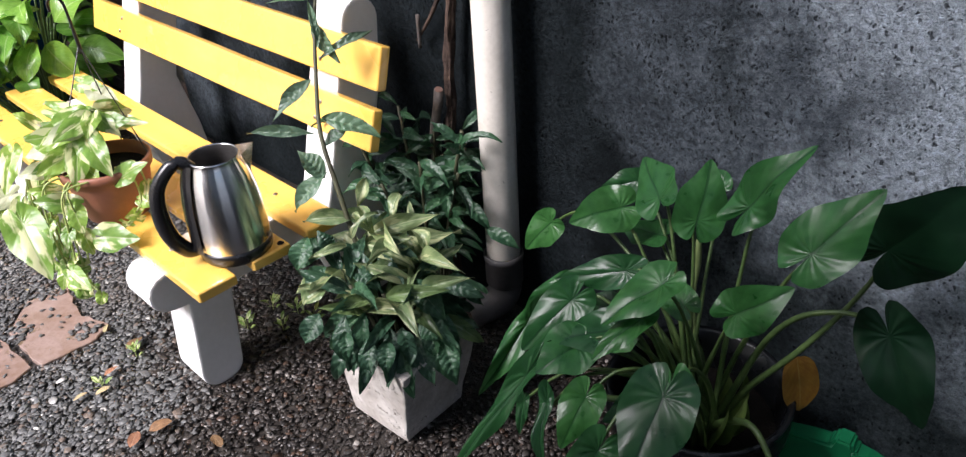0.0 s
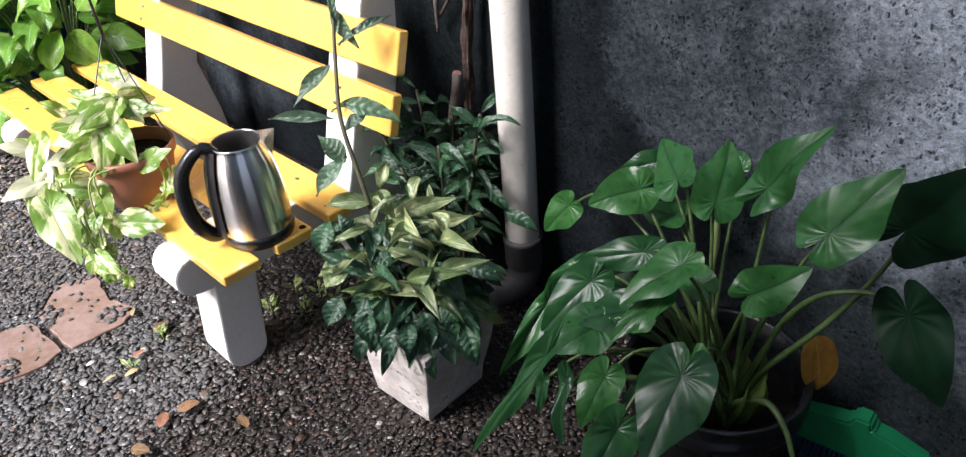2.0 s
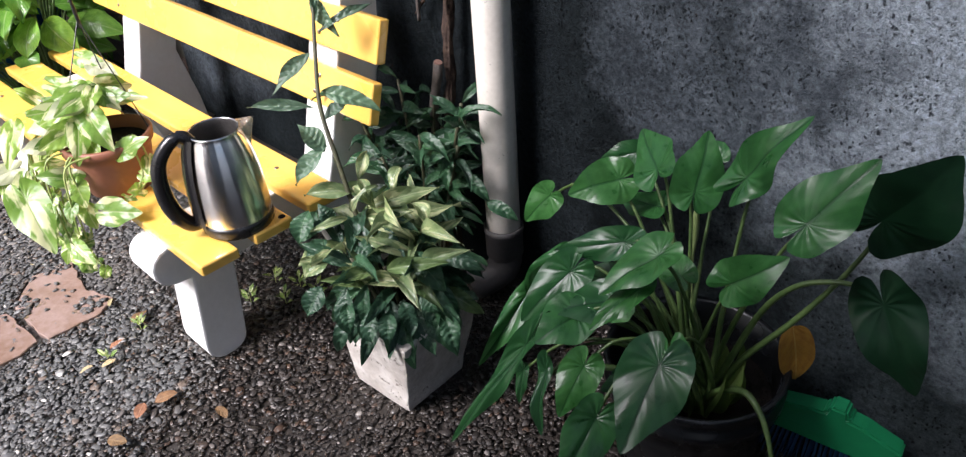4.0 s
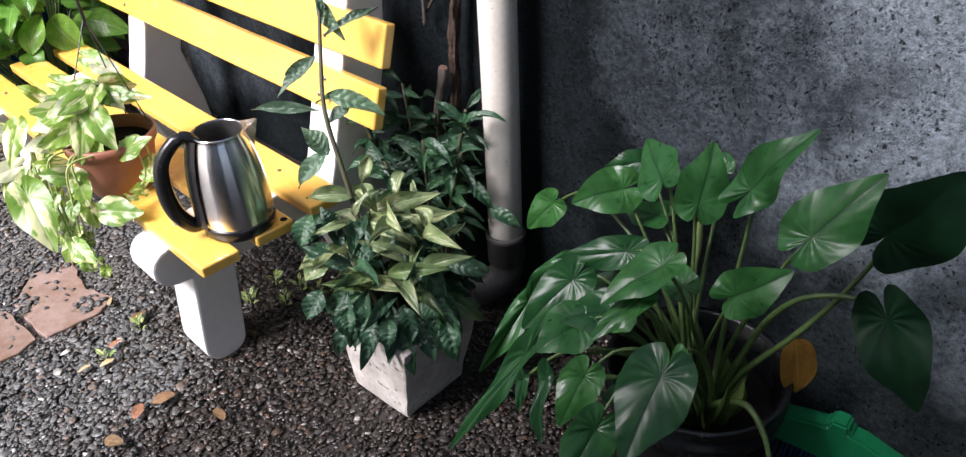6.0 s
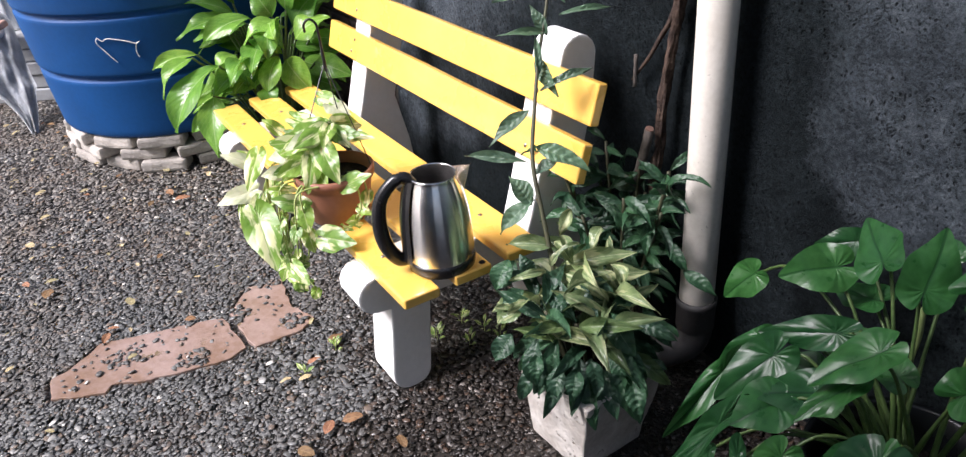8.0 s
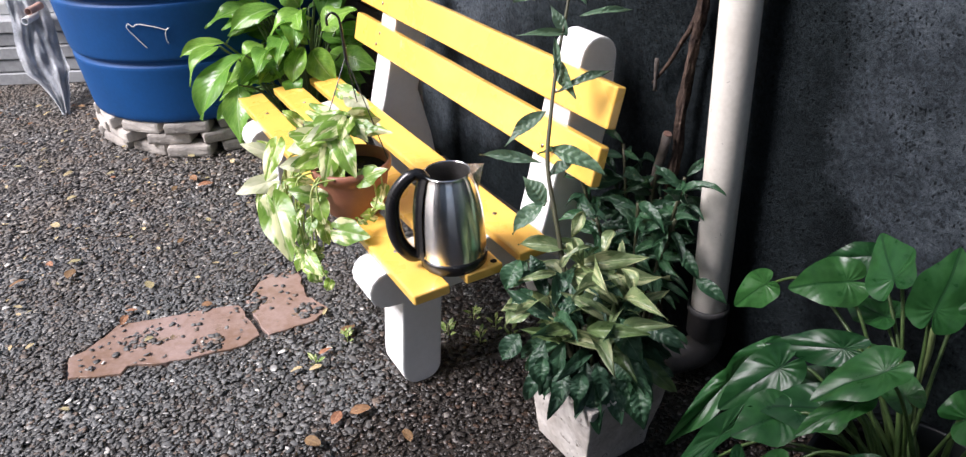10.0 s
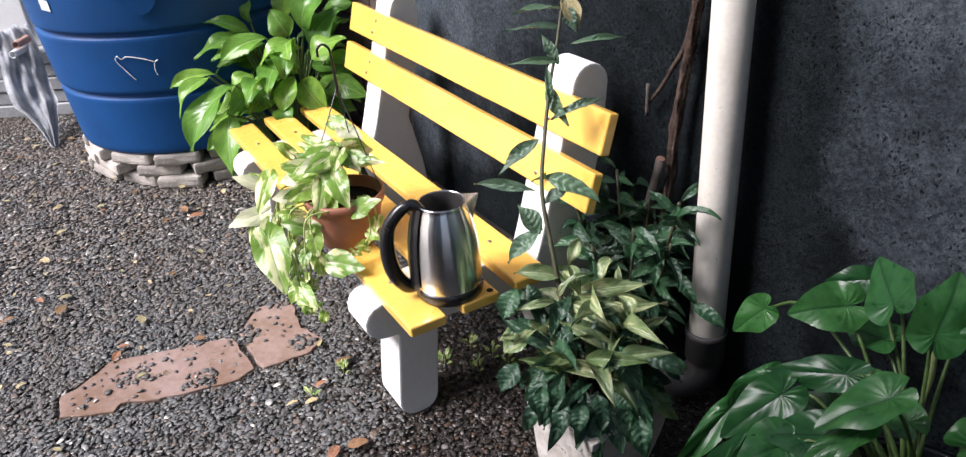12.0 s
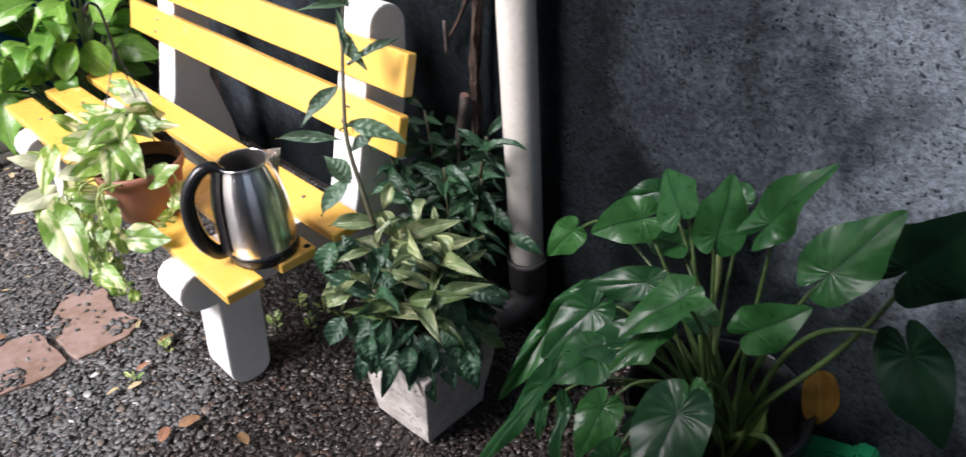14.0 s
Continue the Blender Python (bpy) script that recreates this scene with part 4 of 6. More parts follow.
def shrub_leaf(base, tip, width, pale=False, parent=planter, mid=False):
    k = leaf_count[0]
    leaf_count[0] += 1
    face = Vector((0.55, -0.5, 1.1)) + 0.5 * Vector((math.sin(k * 2.3), math.cos(k * 1.9), 0.4 * math.sin(k)))
    blades = SPRIGS if parent is None else PALES if pale else MIDS if mid else QUILT
    out = Vector(tip) - Vector(base)
    put_leaf("leaf", blades[k % 3], parent or planter, base, tip, width, face if out.z > -0.7 * out.length else face + Vector((0.3, -0.9, 0)))


def sprig_leaf(base, tip, width):
    shrub_leaf(base, tip, width * 0.90, False, None)


# tall leading stem
lead = curve_points([(0.20, 0.32, 0.20), (0.125, 0.33, 0.42), (0.078, 0.34, 0.53), (0.010, 0.362, 0.645), (-0.038, 0.405, 0.745), (-0.085, 0.455, 0.845), (-0.118, 0.505, 0.950), (-0.150, 0.545, 1.045), (-0.170, 0.563, 1.09)], 4)
minv = planter.matrix_world.inverted()
part("stem", tube_bm([minv @ p for p in lead], [0.0065 - 0.00012 * i for i in range(len(lead))], 8), M_STALK_DARK, planter, smooth=True)
sprig_leaf((-0.063, 0.409, 0.744), (-0.088, 0.305, 0.670), 0.039)
sprig_leaf((-0.008, 0.364, 0.640), (-0.117, 0.253, 0.652), 0.031)
sprig_leaf((-0.107, 0.465, 0.847), (-0.032, 0.469, 0.768), 0.042)
sprig_leaf((-0.067, 0.443, 0.781), (-0.008, 0.556, 0.825), 0.028)
sprig_leaf((-0.016, 0.387, 0.670), (0.094, 0.464, 0.623), 0.053)
sprig_leaf((0.012, 0.362, 0.616), (0.034, 0.422, 0.649), 0.039)
sprig_leaf((0.040, 0.334, 0.558), (-0.026, 0.317, 0.615), 0.053)
sprig_leaf((0.039, 0.345, 0.569), (0.022, 0.254, 0.500), 0.050)
sprig_leaf((-0.126, 0.522, 0.972), (-0.185, 0.402, 0.975), 0.020)
sprig_leaf((-0.101, 0.530, 0.936), (-0.049, 0.643, 0.941), 0.020)
sprig_leaf((-0.135, 0.543, 1.006), (-0.189, 0.427, 1.004), 0.020)
sprig_leaf((-0.097, 0.491, 0.896), (-0.141, 0.476, 0.960), 0.032)
sprig_leaf((-0.096, 0.499, 0.902), (-0.153, 0.385, 0.905), 0.020)
sprig_leaf((-0.071, 0.448, 0.814), (-0.111, 0.465, 0.899), 0.020)
sprig_leaf((-0.146, 0.541, 1.023), (-0.103, 0.549, 0.957), 0.038)
sprig_leaf((-0.162, 0.559, 1.068), (-0.230, 0.476, 1.115), 0.038)
sprig_leaf((-0.168, 0.563, 1.081), (-0.139, 0.658, 1.111), 0.038)
shrub_leaf((0.134, 0.353, 0.437), (0.232, 0.491, 0.462), 0.042, True)
shrub_leaf((0.106, 0.354, 0.468), (0.025, 0.265, 0.471), 0.037, True)
shrub_leaf((0.111, 0.345, 0.490), (0.162, 0.359, 0.446), 0.031, True)
shrub_leaf((0.073, 0.419, 0.532), (0.084, 0.379, 0.480), 0.031, True)
shrub_leaf((0.162, 0.330, 0.436), (0.259, 0.385, 0.382), 0.042, True)
shrub_leaf((0.195, 0.411, 0.425), (0.244, 0.427, 0.386), 0.037, True)
shrub_leaf((0.165, 0.253, 0.412), (0.260, 0.282, 0.335), 0.046, True)
shrub_leaf((0.142, 0.242, 0.356), (0.111, 0.171, 0.321), 0.047, True)
shrub_leaf((0.112, 0.269, 0.379), (0.074, 0.184, 0.339), 0.037, True)
shrub_leaf((0.128, 0.206, 0.300), (0.129, 0.149, 0.244), 0.051)
shrub_leaf((0.209, 0.221, 0.332), (0.250, 0.175, 0.242), 0.046)
shrub_leaf((0.250, 0.241, 0.341), (0.308, 0.192, 0.229), 0.048)
shrub_leaf((0.284, 0.254, 0.317), (0.329, 0.219, 0.232), 0.046)
shrub_leaf((0.304, 0.296, 0.300), (0.343, 0.259, 0.221), 0.044)
shrub_leaf((0.327, 0.342, 0.319), (0.390, 0.330, 0.237), 0.054)
shrub_leaf((0.345, 0.339, 0.278), (0.420, 0.333, 0.189), 0.049)
shrub_leaf((0.264, 0.448, 0.313), (0.350, 0.513, 0.281), 0.043)
shrub_leaf((0.276, 0.368, 0.365), (0.346, 0.379, 0.298), 0.052)
shrub_leaf((0.262, 0.492, 0.323), (0.344, 0.506, 0.245), 0.035)
shrub_leaf((0.028, 0.287, 0.419), (0.023, 0.224, 0.363), 0.055)

shrub_leaf((0.116, 0.363, 0.502), (0.166, 0.347, 0.466), 0.026, True)
shrub_leaf((0.139, 0.459, 0.497), (0.161, 0.412, 0.464), 0.034, True)
shrub_leaf((0.196, 0.357, 0.442), (0.278, 0.382, 0.411), 0.031)
shrub_leaf((0.215, 0.422, 0.448), (0.275, 0.413, 0.410), 0.033, True)
shrub_leaf((0.286, 0.350, 0.389), (0.386, 0.355, 0.319), 0.054)
shrub_leaf((0.299, 0.415, 0.349), (0.397, 0.462, 0.323), 0.037)
shrub_leaf((0.254, 0.396, 0.381), (0.336, 0.443, 0.371), 0.031)
shrub_leaf((0.155, 0.285, 0.454), (0.125, 0.207, 0.447), 0.022, True)
shrub_leaf((0.046, 0.259, 0.442), (0.075, 0.201, 0.390), 0.053)
shrub_leaf((0.250, 0.186, 0.324), (0.291, 0.154, 0.284), 0.034)
shrub_leaf((0.271, 0.216, 0.329), (0.307, 0.184, 0.294), 0.034)
shrub_leaf((0.305, 0.212, 0.325), (0.345, 0.171, 0.275), 0.042)
shrub_leaf((0.332, 0.233, 0.314), (0.368, 0.192, 0.270), 0.042)
shrub_leaf((0.338, 0.268, 0.324), (0.390, 0.241, 0.275), 0.042)
shrub_leaf((0.339, 0.318, 0.318), (0.394, 0.318, 0.293), 0.042)
shrub_leaf((0.388, 0.336, 0.282), (0.454, 0.305, 0.212), 0.045)
shrub_leaf((0.356, 0.414, 0.249), (0.397, 0.434, 0.259), 0.038)
shrub_leaf((0.143, 0.307, 0.453), (0.177, 0.366, 0.508), 0.022, True)
shrub_leaf((0.122, 0.270, 0.440), (0.099, 0.255, 0.486), 0.037)
shrub_leaf((0.127, 0.242, 0.408), (0.124, 0.183, 0.390), 0.035)
shrub_leaf((0.203, 0.331, 0.426), (0.287, 0.329, 0.368), 0.037)
shrub_leaf((0.183, 0.276, 0.414), (0.252, 0.282, 0.379), 0.036)

DRIED = lance_mesh("dried_blade", M_DRY_PALE, 50, fold=0.3, arch=0.1, wave=0.1)
put_leaf("dried_leaf", DRIED, planter, (-0.150, 0.545, 1.04), (-0.105, 0.560, 0.965), 0.045, (0.8, -0.5, 0.4))

rnd = random.Random(11)
for s in range(7):
    a = s * 0.9 + 0.3
    foot = PL + Vector((0.045 * math.cos(a), 0.045 * math.sin(a), -0.01))
    top = PL + Vector((0.085 * math.cos(a) - 0.05, 0.085 * math.sin(a), 0.13 + 0.05 * rnd.random()))
    pts = curve_points([foot, foot.lerp(top, 0.5) + Vector((0, 0, 0.02)), top], 4)
    part("stem", tube_bm([minv @ p for p in pts], 0.005, 6), M_STALK_DARK, planter, smooth=True)
    # low leaves hang dark over the rim, the top whorl is long, narrow and cream-edged
    for i in range(13):
        h = 0.25 + 0.75 * i / 12
        b = foot.lerp(top, h)
        g = a + i * 2.4
        upper = h > 0.55
        if upper:
            out = Vector((math.cos(g), math.sin(g), 0.05 + 0.5 * rnd.random())).normalized()
            ln = rnd.uniform(0.11, 0.165)
        else:
            b = PL + Vector((0.085 * math.cos(g), 0.085 * math.sin(g), 0.05 + 0.07 * rnd.random()))
            out = Vector((0.75 * math.cos(g), 0.75 * math.sin(g), -rnd.uniform(0.45, 0.95))).normalized()
            ln = rnd.uniform(0.10, 0.14)
        tip = b + out * ln
        pick = rnd.random()
        shrub_leaf(b, tip, ln * (rnd.uniform(0.21, 0.28) if upper else rnd.uniform(0.30, 0.38)), pale=upper and pick < 0.4, mid=(upper and pick < 0.8) or pick < 0.12)

# ---- dark shrub behind the planter ----
shrub = placed(thing("shrub", (0.02, 0.62, 0), "dark green leafy shrub growing at the foot of the wall", "shrub"))
SERR = [lance_mesh("shrub_blade", M_SHRUB, s, fold=f, arch=a, quilt=0.10, wave=0.16, teeth=0.07) for s, f, a in ((7, 0.45, 0.35), (8, 0.6, 0.5), (9, 0.3, 0.25))]
for s in range(12):
    a = s * 0.77
    foot = Vector((0.02 + 0.03 * math.cos(a), 0.62 + 0.02 * math.sin(a), 0.0))
    top = Vector((0.0 + 0.19 * math.cos(a), 0.61 + 0.085 * math.sin(a), 0.40 + 0.24 * rnd.random()))
    pts = curve_points([foot, foot.lerp(top, 0.5) + Vector((0, 0, 0.05)), top], 5)
    part("stem", tube_bm([p - shrub.location for p in pts], 0.0045, 6), M_STALK_DARK, shrub, smooth=True)
    for i in range(17):
        h = 0.35 + 0.65 * i / 16
        b = foot.lerp(top, h) + Vector((0, 0, 0.05 * math.sin(math.pi * h)))
        g = a + i * 2.4
        out = Vector((math.cos(g) + rnd.uniform(-0.5, 0.5), 0.6 * math.sin(g) + rnd.uniform(-0.4, 0.3), rnd.uniform(-0.6, 0.5)))
        ln = rnd.uniform(0.070, 0.120)
        tip = b + out.normalized() * ln
        if tip.y > 0.76:
            tip.y = 0.755
        put_leaf("leaf", SERR[i % 3], shrub, b, tip, ln * rnd.uniform(0.22, 0.30), Vector((0.5 + 0.7 * math.sin(i * 2.3 + s), -0.7 + 0.6 * math.cos(i * 1.9), 0.9)))

put_leaf("leaf", SERR[0], shrub, (0.250, 0.617, 0.368), (0.337, 0.643, 0.332), 0.036, (0.4, -0.6, 0.8))
put_leaf("leaf", SERR[1], shrub, (0.180, 0.624, 0.417), (0.263, 0.624, 0.361), 0.034, (0.4, -0.6, 0.8))

# ---- old trunk by the wall ----
trunk = placed(thing("dead_trunk", (0.03, 0.725, 0), "thin brown dead trunk with a side branch against the wall", "trunk"))
tk = curve_points([(0.03, 0.71, 0.0), (0.020, 0.715, 0.292), (0.026, 0.725, 0.450), (0.030, 0.735, 0.593), (0.034, 0.740, 0.705), (0.046, 0.745, 0.820), (0.072, 0.750, 1.025), (0.09, 0.752, 1.2), (0.08, 0.752, 1.6), (0.10, 0.752, 2.0)], 14)
part("stem", tube_bm([p - trunk.location for p in tk], [0.0105 + 0.001 * noise.noise((i * 0.21, 2, 0)) for i in range(len(tk))], 26, bark=0.9), M_BARK, trunk, smooth=True)
br = curve_points([(0.054, 0.755, 0.966), (0.033, 0.755, 0.905), (0.001, 0.755, 0.854), (-0.041, 0.755, 0.790), (-0.096, 0.755, 0.723)], 5)
part("branch", tube_bm([p - trunk.location for p in br], [0.0075 - 0.0002 * i for i in range(len(br))], 14, bark=0.3), M_BARK, trunk, smooth=True)
tw = curve_points([(-0.074, 0.745, 0.796), (-0.075, 0.745, 0.754), (-0.076, 0.745, 0.711)], 3)
part("twig", tube_bm([p - trunk.location for p in tw], 0.005, 6, rough=0.3), M_BARK_PALE, trunk, smooth=True)
st = curve_points([(0.025, 0.69, 0.0), (0.010, 0.695, 0.25), (-0.005, 0.700, 0.471), (0.031, 0.700, 0.640)], 5)
part("cut_stub", tube_bm([p - trunk.location for p in st], 0.0118, 18, bark=0.14), M_BARK_PALE, trunk, "grey sawn-off stub", smooth=True)
part("cut_face", tube_bm([st[-1] - trunk.location, st[-1] + Vector((0.001, 0, 0.003)) - trunk.location], 0.0105, 14), M_CUT, trunk, "reddish sawn end")

# ---- hanging pot on the bench ----
HP = Vector((-0.475, 0.052, 0.4125))
hang = placed(thing("hanging_pot", tuple(HP), "variegated trailing pothos in a terracotta pot with a wire hanger", "plant"))
part("pot", lathe_bm([(0, 0), (0.072, 0), (0.078, 0.006), (0.096, 0.10), (0.098, 0.118), (0.107, 0.120), (0.109, 0.142), (0.102, 0.145), (0.098, 0.12), (0.094, 0.105)], 44), M_TERRA, hang, "terracotta-coloured plastic pot", smooth=True)
part("soil", lathe_bm([(0, 0.116), (0.05, 0.119), (0.096, 0.112)], 24), M_SOIL, hang)
HOOK = Vector((-0.113, 0.066, 0.385))
for a in (1.0, 2.3, 4.3):
    e = Vector((0.103 * math.cos(a), 0.103 * math.sin(a), 0.14))
    part("wire", tube_bm(curve_points([e, e.lerp(HOOK, 0.5) + Vector((0.004, 0, 0)), HOOK], 4), 0.0016, 6), M_WIRE, hang)
hk = [HOOK + Vector(p) for p in ((0.004, 0, -0.02), (0, 0, 0.03), (-0.004, 0, 0.085), (-0.006, -0.004, 0.108), (-0.012, -0.018, 0.118), (-0.018, -0.030, 0.106), (-0.018, -0.031, 0.086))]
hkp = curve_points(hk, 5)
part("hook", tube_bm(hkp, [0.0045] * 6 + [0.0034] * (len(hkp) - 6), 8), M_WIRE, hang, "black plastic hook", smooth=True)
POTH = [heart_mesh("pothos_blade", M_POTHOS, s, fold=f, arch=a, pleat=0.004) for s, f, a in ((21, 0.3, 0.12), (22, 0.45, 0.2), (23, 0.15, 0.05))]
CREAMS = [heart_mesh("cream_blade", M_CREAM, 24, fold=0.2, pleat=0.003)]
rp = random.Random(5)


def pothos_leaf(base, tip, width, kind=0, face=(0.85, -0.45, 0.7)):
    put_leaf("leaf", CREAMS[0] if kind == 1 else POTH[rp.randrange(3)], hang, base, tip, width * 1.10, Vector(face) + 0.25 * Vector((rp.uniform(-1, 1), rp.uniform(-1, 1), rp.uniform(-0.5, 1))))


def pothos_stalk(root, b):
    pts = curve_points([root, root.lerp(b, 0.6) + Vector((0, 0, 0.03)), b], 4)
    part("petiole", tube_bm([p - HP for p in pts], 0.0022, 5), M_STALK_LIME, hang, smooth=True)


pothos_leaf((-0.534, -0.004, 0.598), (-0.591, -0.073, 0.629), 0.067, 0)
pothos_leaf((-0.496, -0.022, 0.592), (-0.484, -0.086, 0.553), 0.056, 0)
pothos_leaf((-0.456, -0.006, 0.598), (-0.405, -0.049, 0.535), 0.051, 0)
pothos_leaf((-0.447, 0.024, 0.618), (-0.361, 0.024, 0.558), 0.063, 0)
pothos_leaf((-0.527, 0.070, 0.645), (-0.475, 0.050, 0.602), 0.051, 0)
pothos_leaf((-0.610, 0.024, 0.656), (-0.527, 0.063, 0.638), 0.047, 0)
pothos_leaf((-0.457, 0.000, 0.570), (-0.398, 0.004, 0.545), 0.047, 0)
pothos_leaf((-0.501, 0.115, 0.623), (-0.425, 0.163, 0.622), 0.038, 0)
pothos_leaf((-0.366, 0.045, 0.548), (-0.317, 0.096, 0.580), 0.048, 0)
pothos_leaf((-0.632, 0.109, 0.691), (-0.569, 0.138, 0.685), 0.043, 0)
pothos_leaf((-0.580, 0.119, 0.679), (-0.513, 0.141, 0.662), 0.047, 1)
pothos_leaf((-0.620, -0.104, 0.579), (-0.574, -0.156, 0.513), 0.051, 0)
pothos_leaf((-0.649, -0.120, 0.559), (-0.697, -0.183, 0.587), 0.038, 1)
pothos_leaf((-0.612, -0.147, 0.492), (-0.638, -0.235, 0.472), 0.050, 1)
pothos_leaf((-0.443, -0.063, 0.494), (-0.486, -0.127, 0.515), 0.048, 0)
pothos_leaf((-0.510, -0.160, 0.455), (-0.396, -0.169, 0.357), 0.088, 0)
pothos_leaf((-0.340, -0.042, 0.435), (-0.264, 0.008, 0.436), 0.065, 0)
pothos_leaf((-0.379, -0.128, 0.360), (-0.315, -0.118, 0.334), 0.037, 0)
pothos_leaf((-0.552, -0.145, 0.481), (-0.515, -0.197, 0.424), 0.038, 0)
pothos_leaf((-0.592, -0.179, 0.457), (-0.532, -0.198, 0.408), 0.022, 0)
pothos_leaf((-0.657, -0.098, 0.554), (-0.690, -0.138, 0.588), 0.028, 0)
pothos_leaf((-0.656, -0.022, 0.626), (-0.680, -0.054, 0.658), 0.034, 0)
pothos_leaf((-0.572, 0.014, 0.604), (-0.605, -0.021, 0.642), 0.048, 0)
pothos_leaf((-0.451, 0.019, 0.564), (-0.454, -0.063, 0.524), 0.039, 0)
pothos_leaf((-0.509, -0.070, 0.507), (-0.536, -0.122, 0.521), 0.039, 0)
for i in range(58):
    a = 2.4 * i + 0.4
    r = 0.03 + 0.105 * (i % 6) / 5
    if (math.cos(a) > 0.35 or math.sin(a) > 0.7) and r > 0.05:
        continue
    b = HP + Vector((r * math.cos(a) - 0.015, r * math.sin(a) + 0.012, 0.155 + 0.115 * (1 - r / 0.135) + rp.uniform(-0.015, 0.02)))
    out = Vector((math.cos(a) - 0.25, math.sin(a) - 0.2, rp.uniform(-0.6, 0.1))).normalized()
    ln = rp.uniform(0.055, 0.088)
    pothos_leaf(b, b + out * ln, ln * rp.uniform(0.58, 0.72), 1 if i % 4 == 1 else 0)
for o in [c for c in hang.children if c.name.startswith("leaf")]:
    b = o.matrix_local.translation + HP
    if b.z > 0.44:
        pothos_stalk(HP + Vector((0.35 * (b.x - HP.x), 0.35 * (b.y - HP.y), 0.116)), b)


def vine(knots, leaves):
    pts = curve_points([HP + Vector(k) for k in knots], 6)
    part("vine", tube_bm([p - HP for p in pts], 0.0026, 6), M_STALK_LIME, hang, smooth=True)
    for f, ln, dx, dy, dz in leaves:
        b = pts[int(f * (len(pts) - 1))]
        d = Vector((dx, dy, dz)).normalized()
        pothos_leaf(b, b + d * ln * 1.15, ln * 0.9, face=(0.75, -0.55, 0.55))


vine([(-0.06, -0.06, 0.14), (-0.12, -0.13, 0.13), (-0.15, -0.17, 0.02), (-0.13, -0.17, -0.08), (-0.06, -0.16, -0.15)], [(0.6, 0.07, -0.4, -0.2, -0.9)])
vine([(-0.03, -0.08, 0.14), (-0.07, -0.14, 0.10), (-0.08, -0.16, -0.02), (-0.03, -0.15, -0.09), (0.05, -0.13, -0.09)], [(0.5, 0.06, 0.5, -0.3, -0.9)])
vine([(0.03, -0.085, 0.14), (0.06, -0.12, 0.12), (0.075, -0.12, 0.03), (0.06, -0.13, -0.06)], [(0.5, 0.05, 0.6, -0.1, -0.6), (0.75, 0.045, 0.4, 0.0, -0.9)])
vine([(-0.08, -0.02, 0.14), (-0.16, -0.06, 0.15), (-0.22, -0.10, 0.06), (-0.21, -0.13, -0.02)], [(0.8, 0.06, 0.2, -0.4, -0.9)])
vine([(0.05, 0.02, 0.14), (0.105, 0.035, 0.152), (0.126, 0.032, 0.07), (0.136, -0.03, 0.03), (0.136, -0.09, 0.026)], [(0.45, 0.035, 0.5, -0.4, -0.5), (0.7, 0.04, 0.3, -0.6, 0.3)])
vine([(0.06, 0.00, 0.14), (0.112, 0.010, 0.150), (0.132, 0.012, 0.08), (0.140, -0.02, 0.045), (0.150, -0.05, 0.035)], [(0.55, 0.03, 0.5, 0.4, -0.3), (0.95, 0.04, 0.5, -0.3, 0.2)])

for i in range(7):
    x0, y0 = -0.13 + 0.035 * i, -0.085 - 0.02 * math.sin(i * 2.1)
    drop = 0.16 + 0.09 * ((i * 0.37) % 1.0)
    kn = [(x0, y0 + 0.02, 0.14), (x0 - 0.01, y0 - 0.045, 0.13), (x0 + 0.012 * math.sin(i), y0 - 0.065, 0.04), (x0 + 0.03 * math.cos(i * 1.7), y0 - 0.07, 0.10 - drop), (x0 + 0.05 * math.sin(i * 2.3), y0 - 0.06, 0.06 - drop)]
    vine(kn, [(f, rp.uniform(0.028, 0.045), rp.uniform(-0.8, 0.8), rp.uniform(-0.7, 0.2), rp.uniform(-0.9, 0.1)) for f in (0.5, 0.68, 0.84, 1.0)])

# ---- broad glossy plant beyond the bench ----
SP = Vector((-1.98, 0.33, 0))
spath = placed(thing("glossy_plant", tuple(SP), "lush broad-leaved glossy green plant beyond the bench", "plant"))
part("pot", lathe_bm([(0, 0), (0.11, 0), (0.12, 0.01), (0.15, 0.2), (0.155, 0.22), (0.145, 0.22), (0.13, 0.18), (0, 0.18)], 36), M_POT_BLACK, spath, "black plastic pot", smooth=True)
SPB = [lance_mesh("glossy_blade", M_SPATH, s, fold=f, arch=a, quilt=0.016, wave=0.15, belly=0.78, point=0.9, teeth=0.0, rows=16) for s, f, a in ((31, 0.2, 0.26), (32, 0.35, 0.36), (33, 0.15, 0.18), (34, 0.3, 0.44))]
rs = random.Random(8)
def broad_leaf(base, tip, width):
    k = rs.randrange(4)
    put_leaf("leaf", SPB[k], spath, base, tip, width * 1.08, Vector((0.45, -0.6, 0.9)) + 0.3 * Vector((rs.uniform(-1, 1), rs.uniform(-1, 1), 0)))
    b = Vector(base)
    root = SP + Vector((0.3 * (b.x - SP.x), 0.3 * (b.y - SP.y), 0.17))
    pts = curve_points([root, root.lerp(b, 0.55) + Vector((0, 0, 0.05)), b], 4)
    part("petiole", tube_bm([p - SP for p in pts], 0.0045, 6), M_STALK, spath, smooth=True)


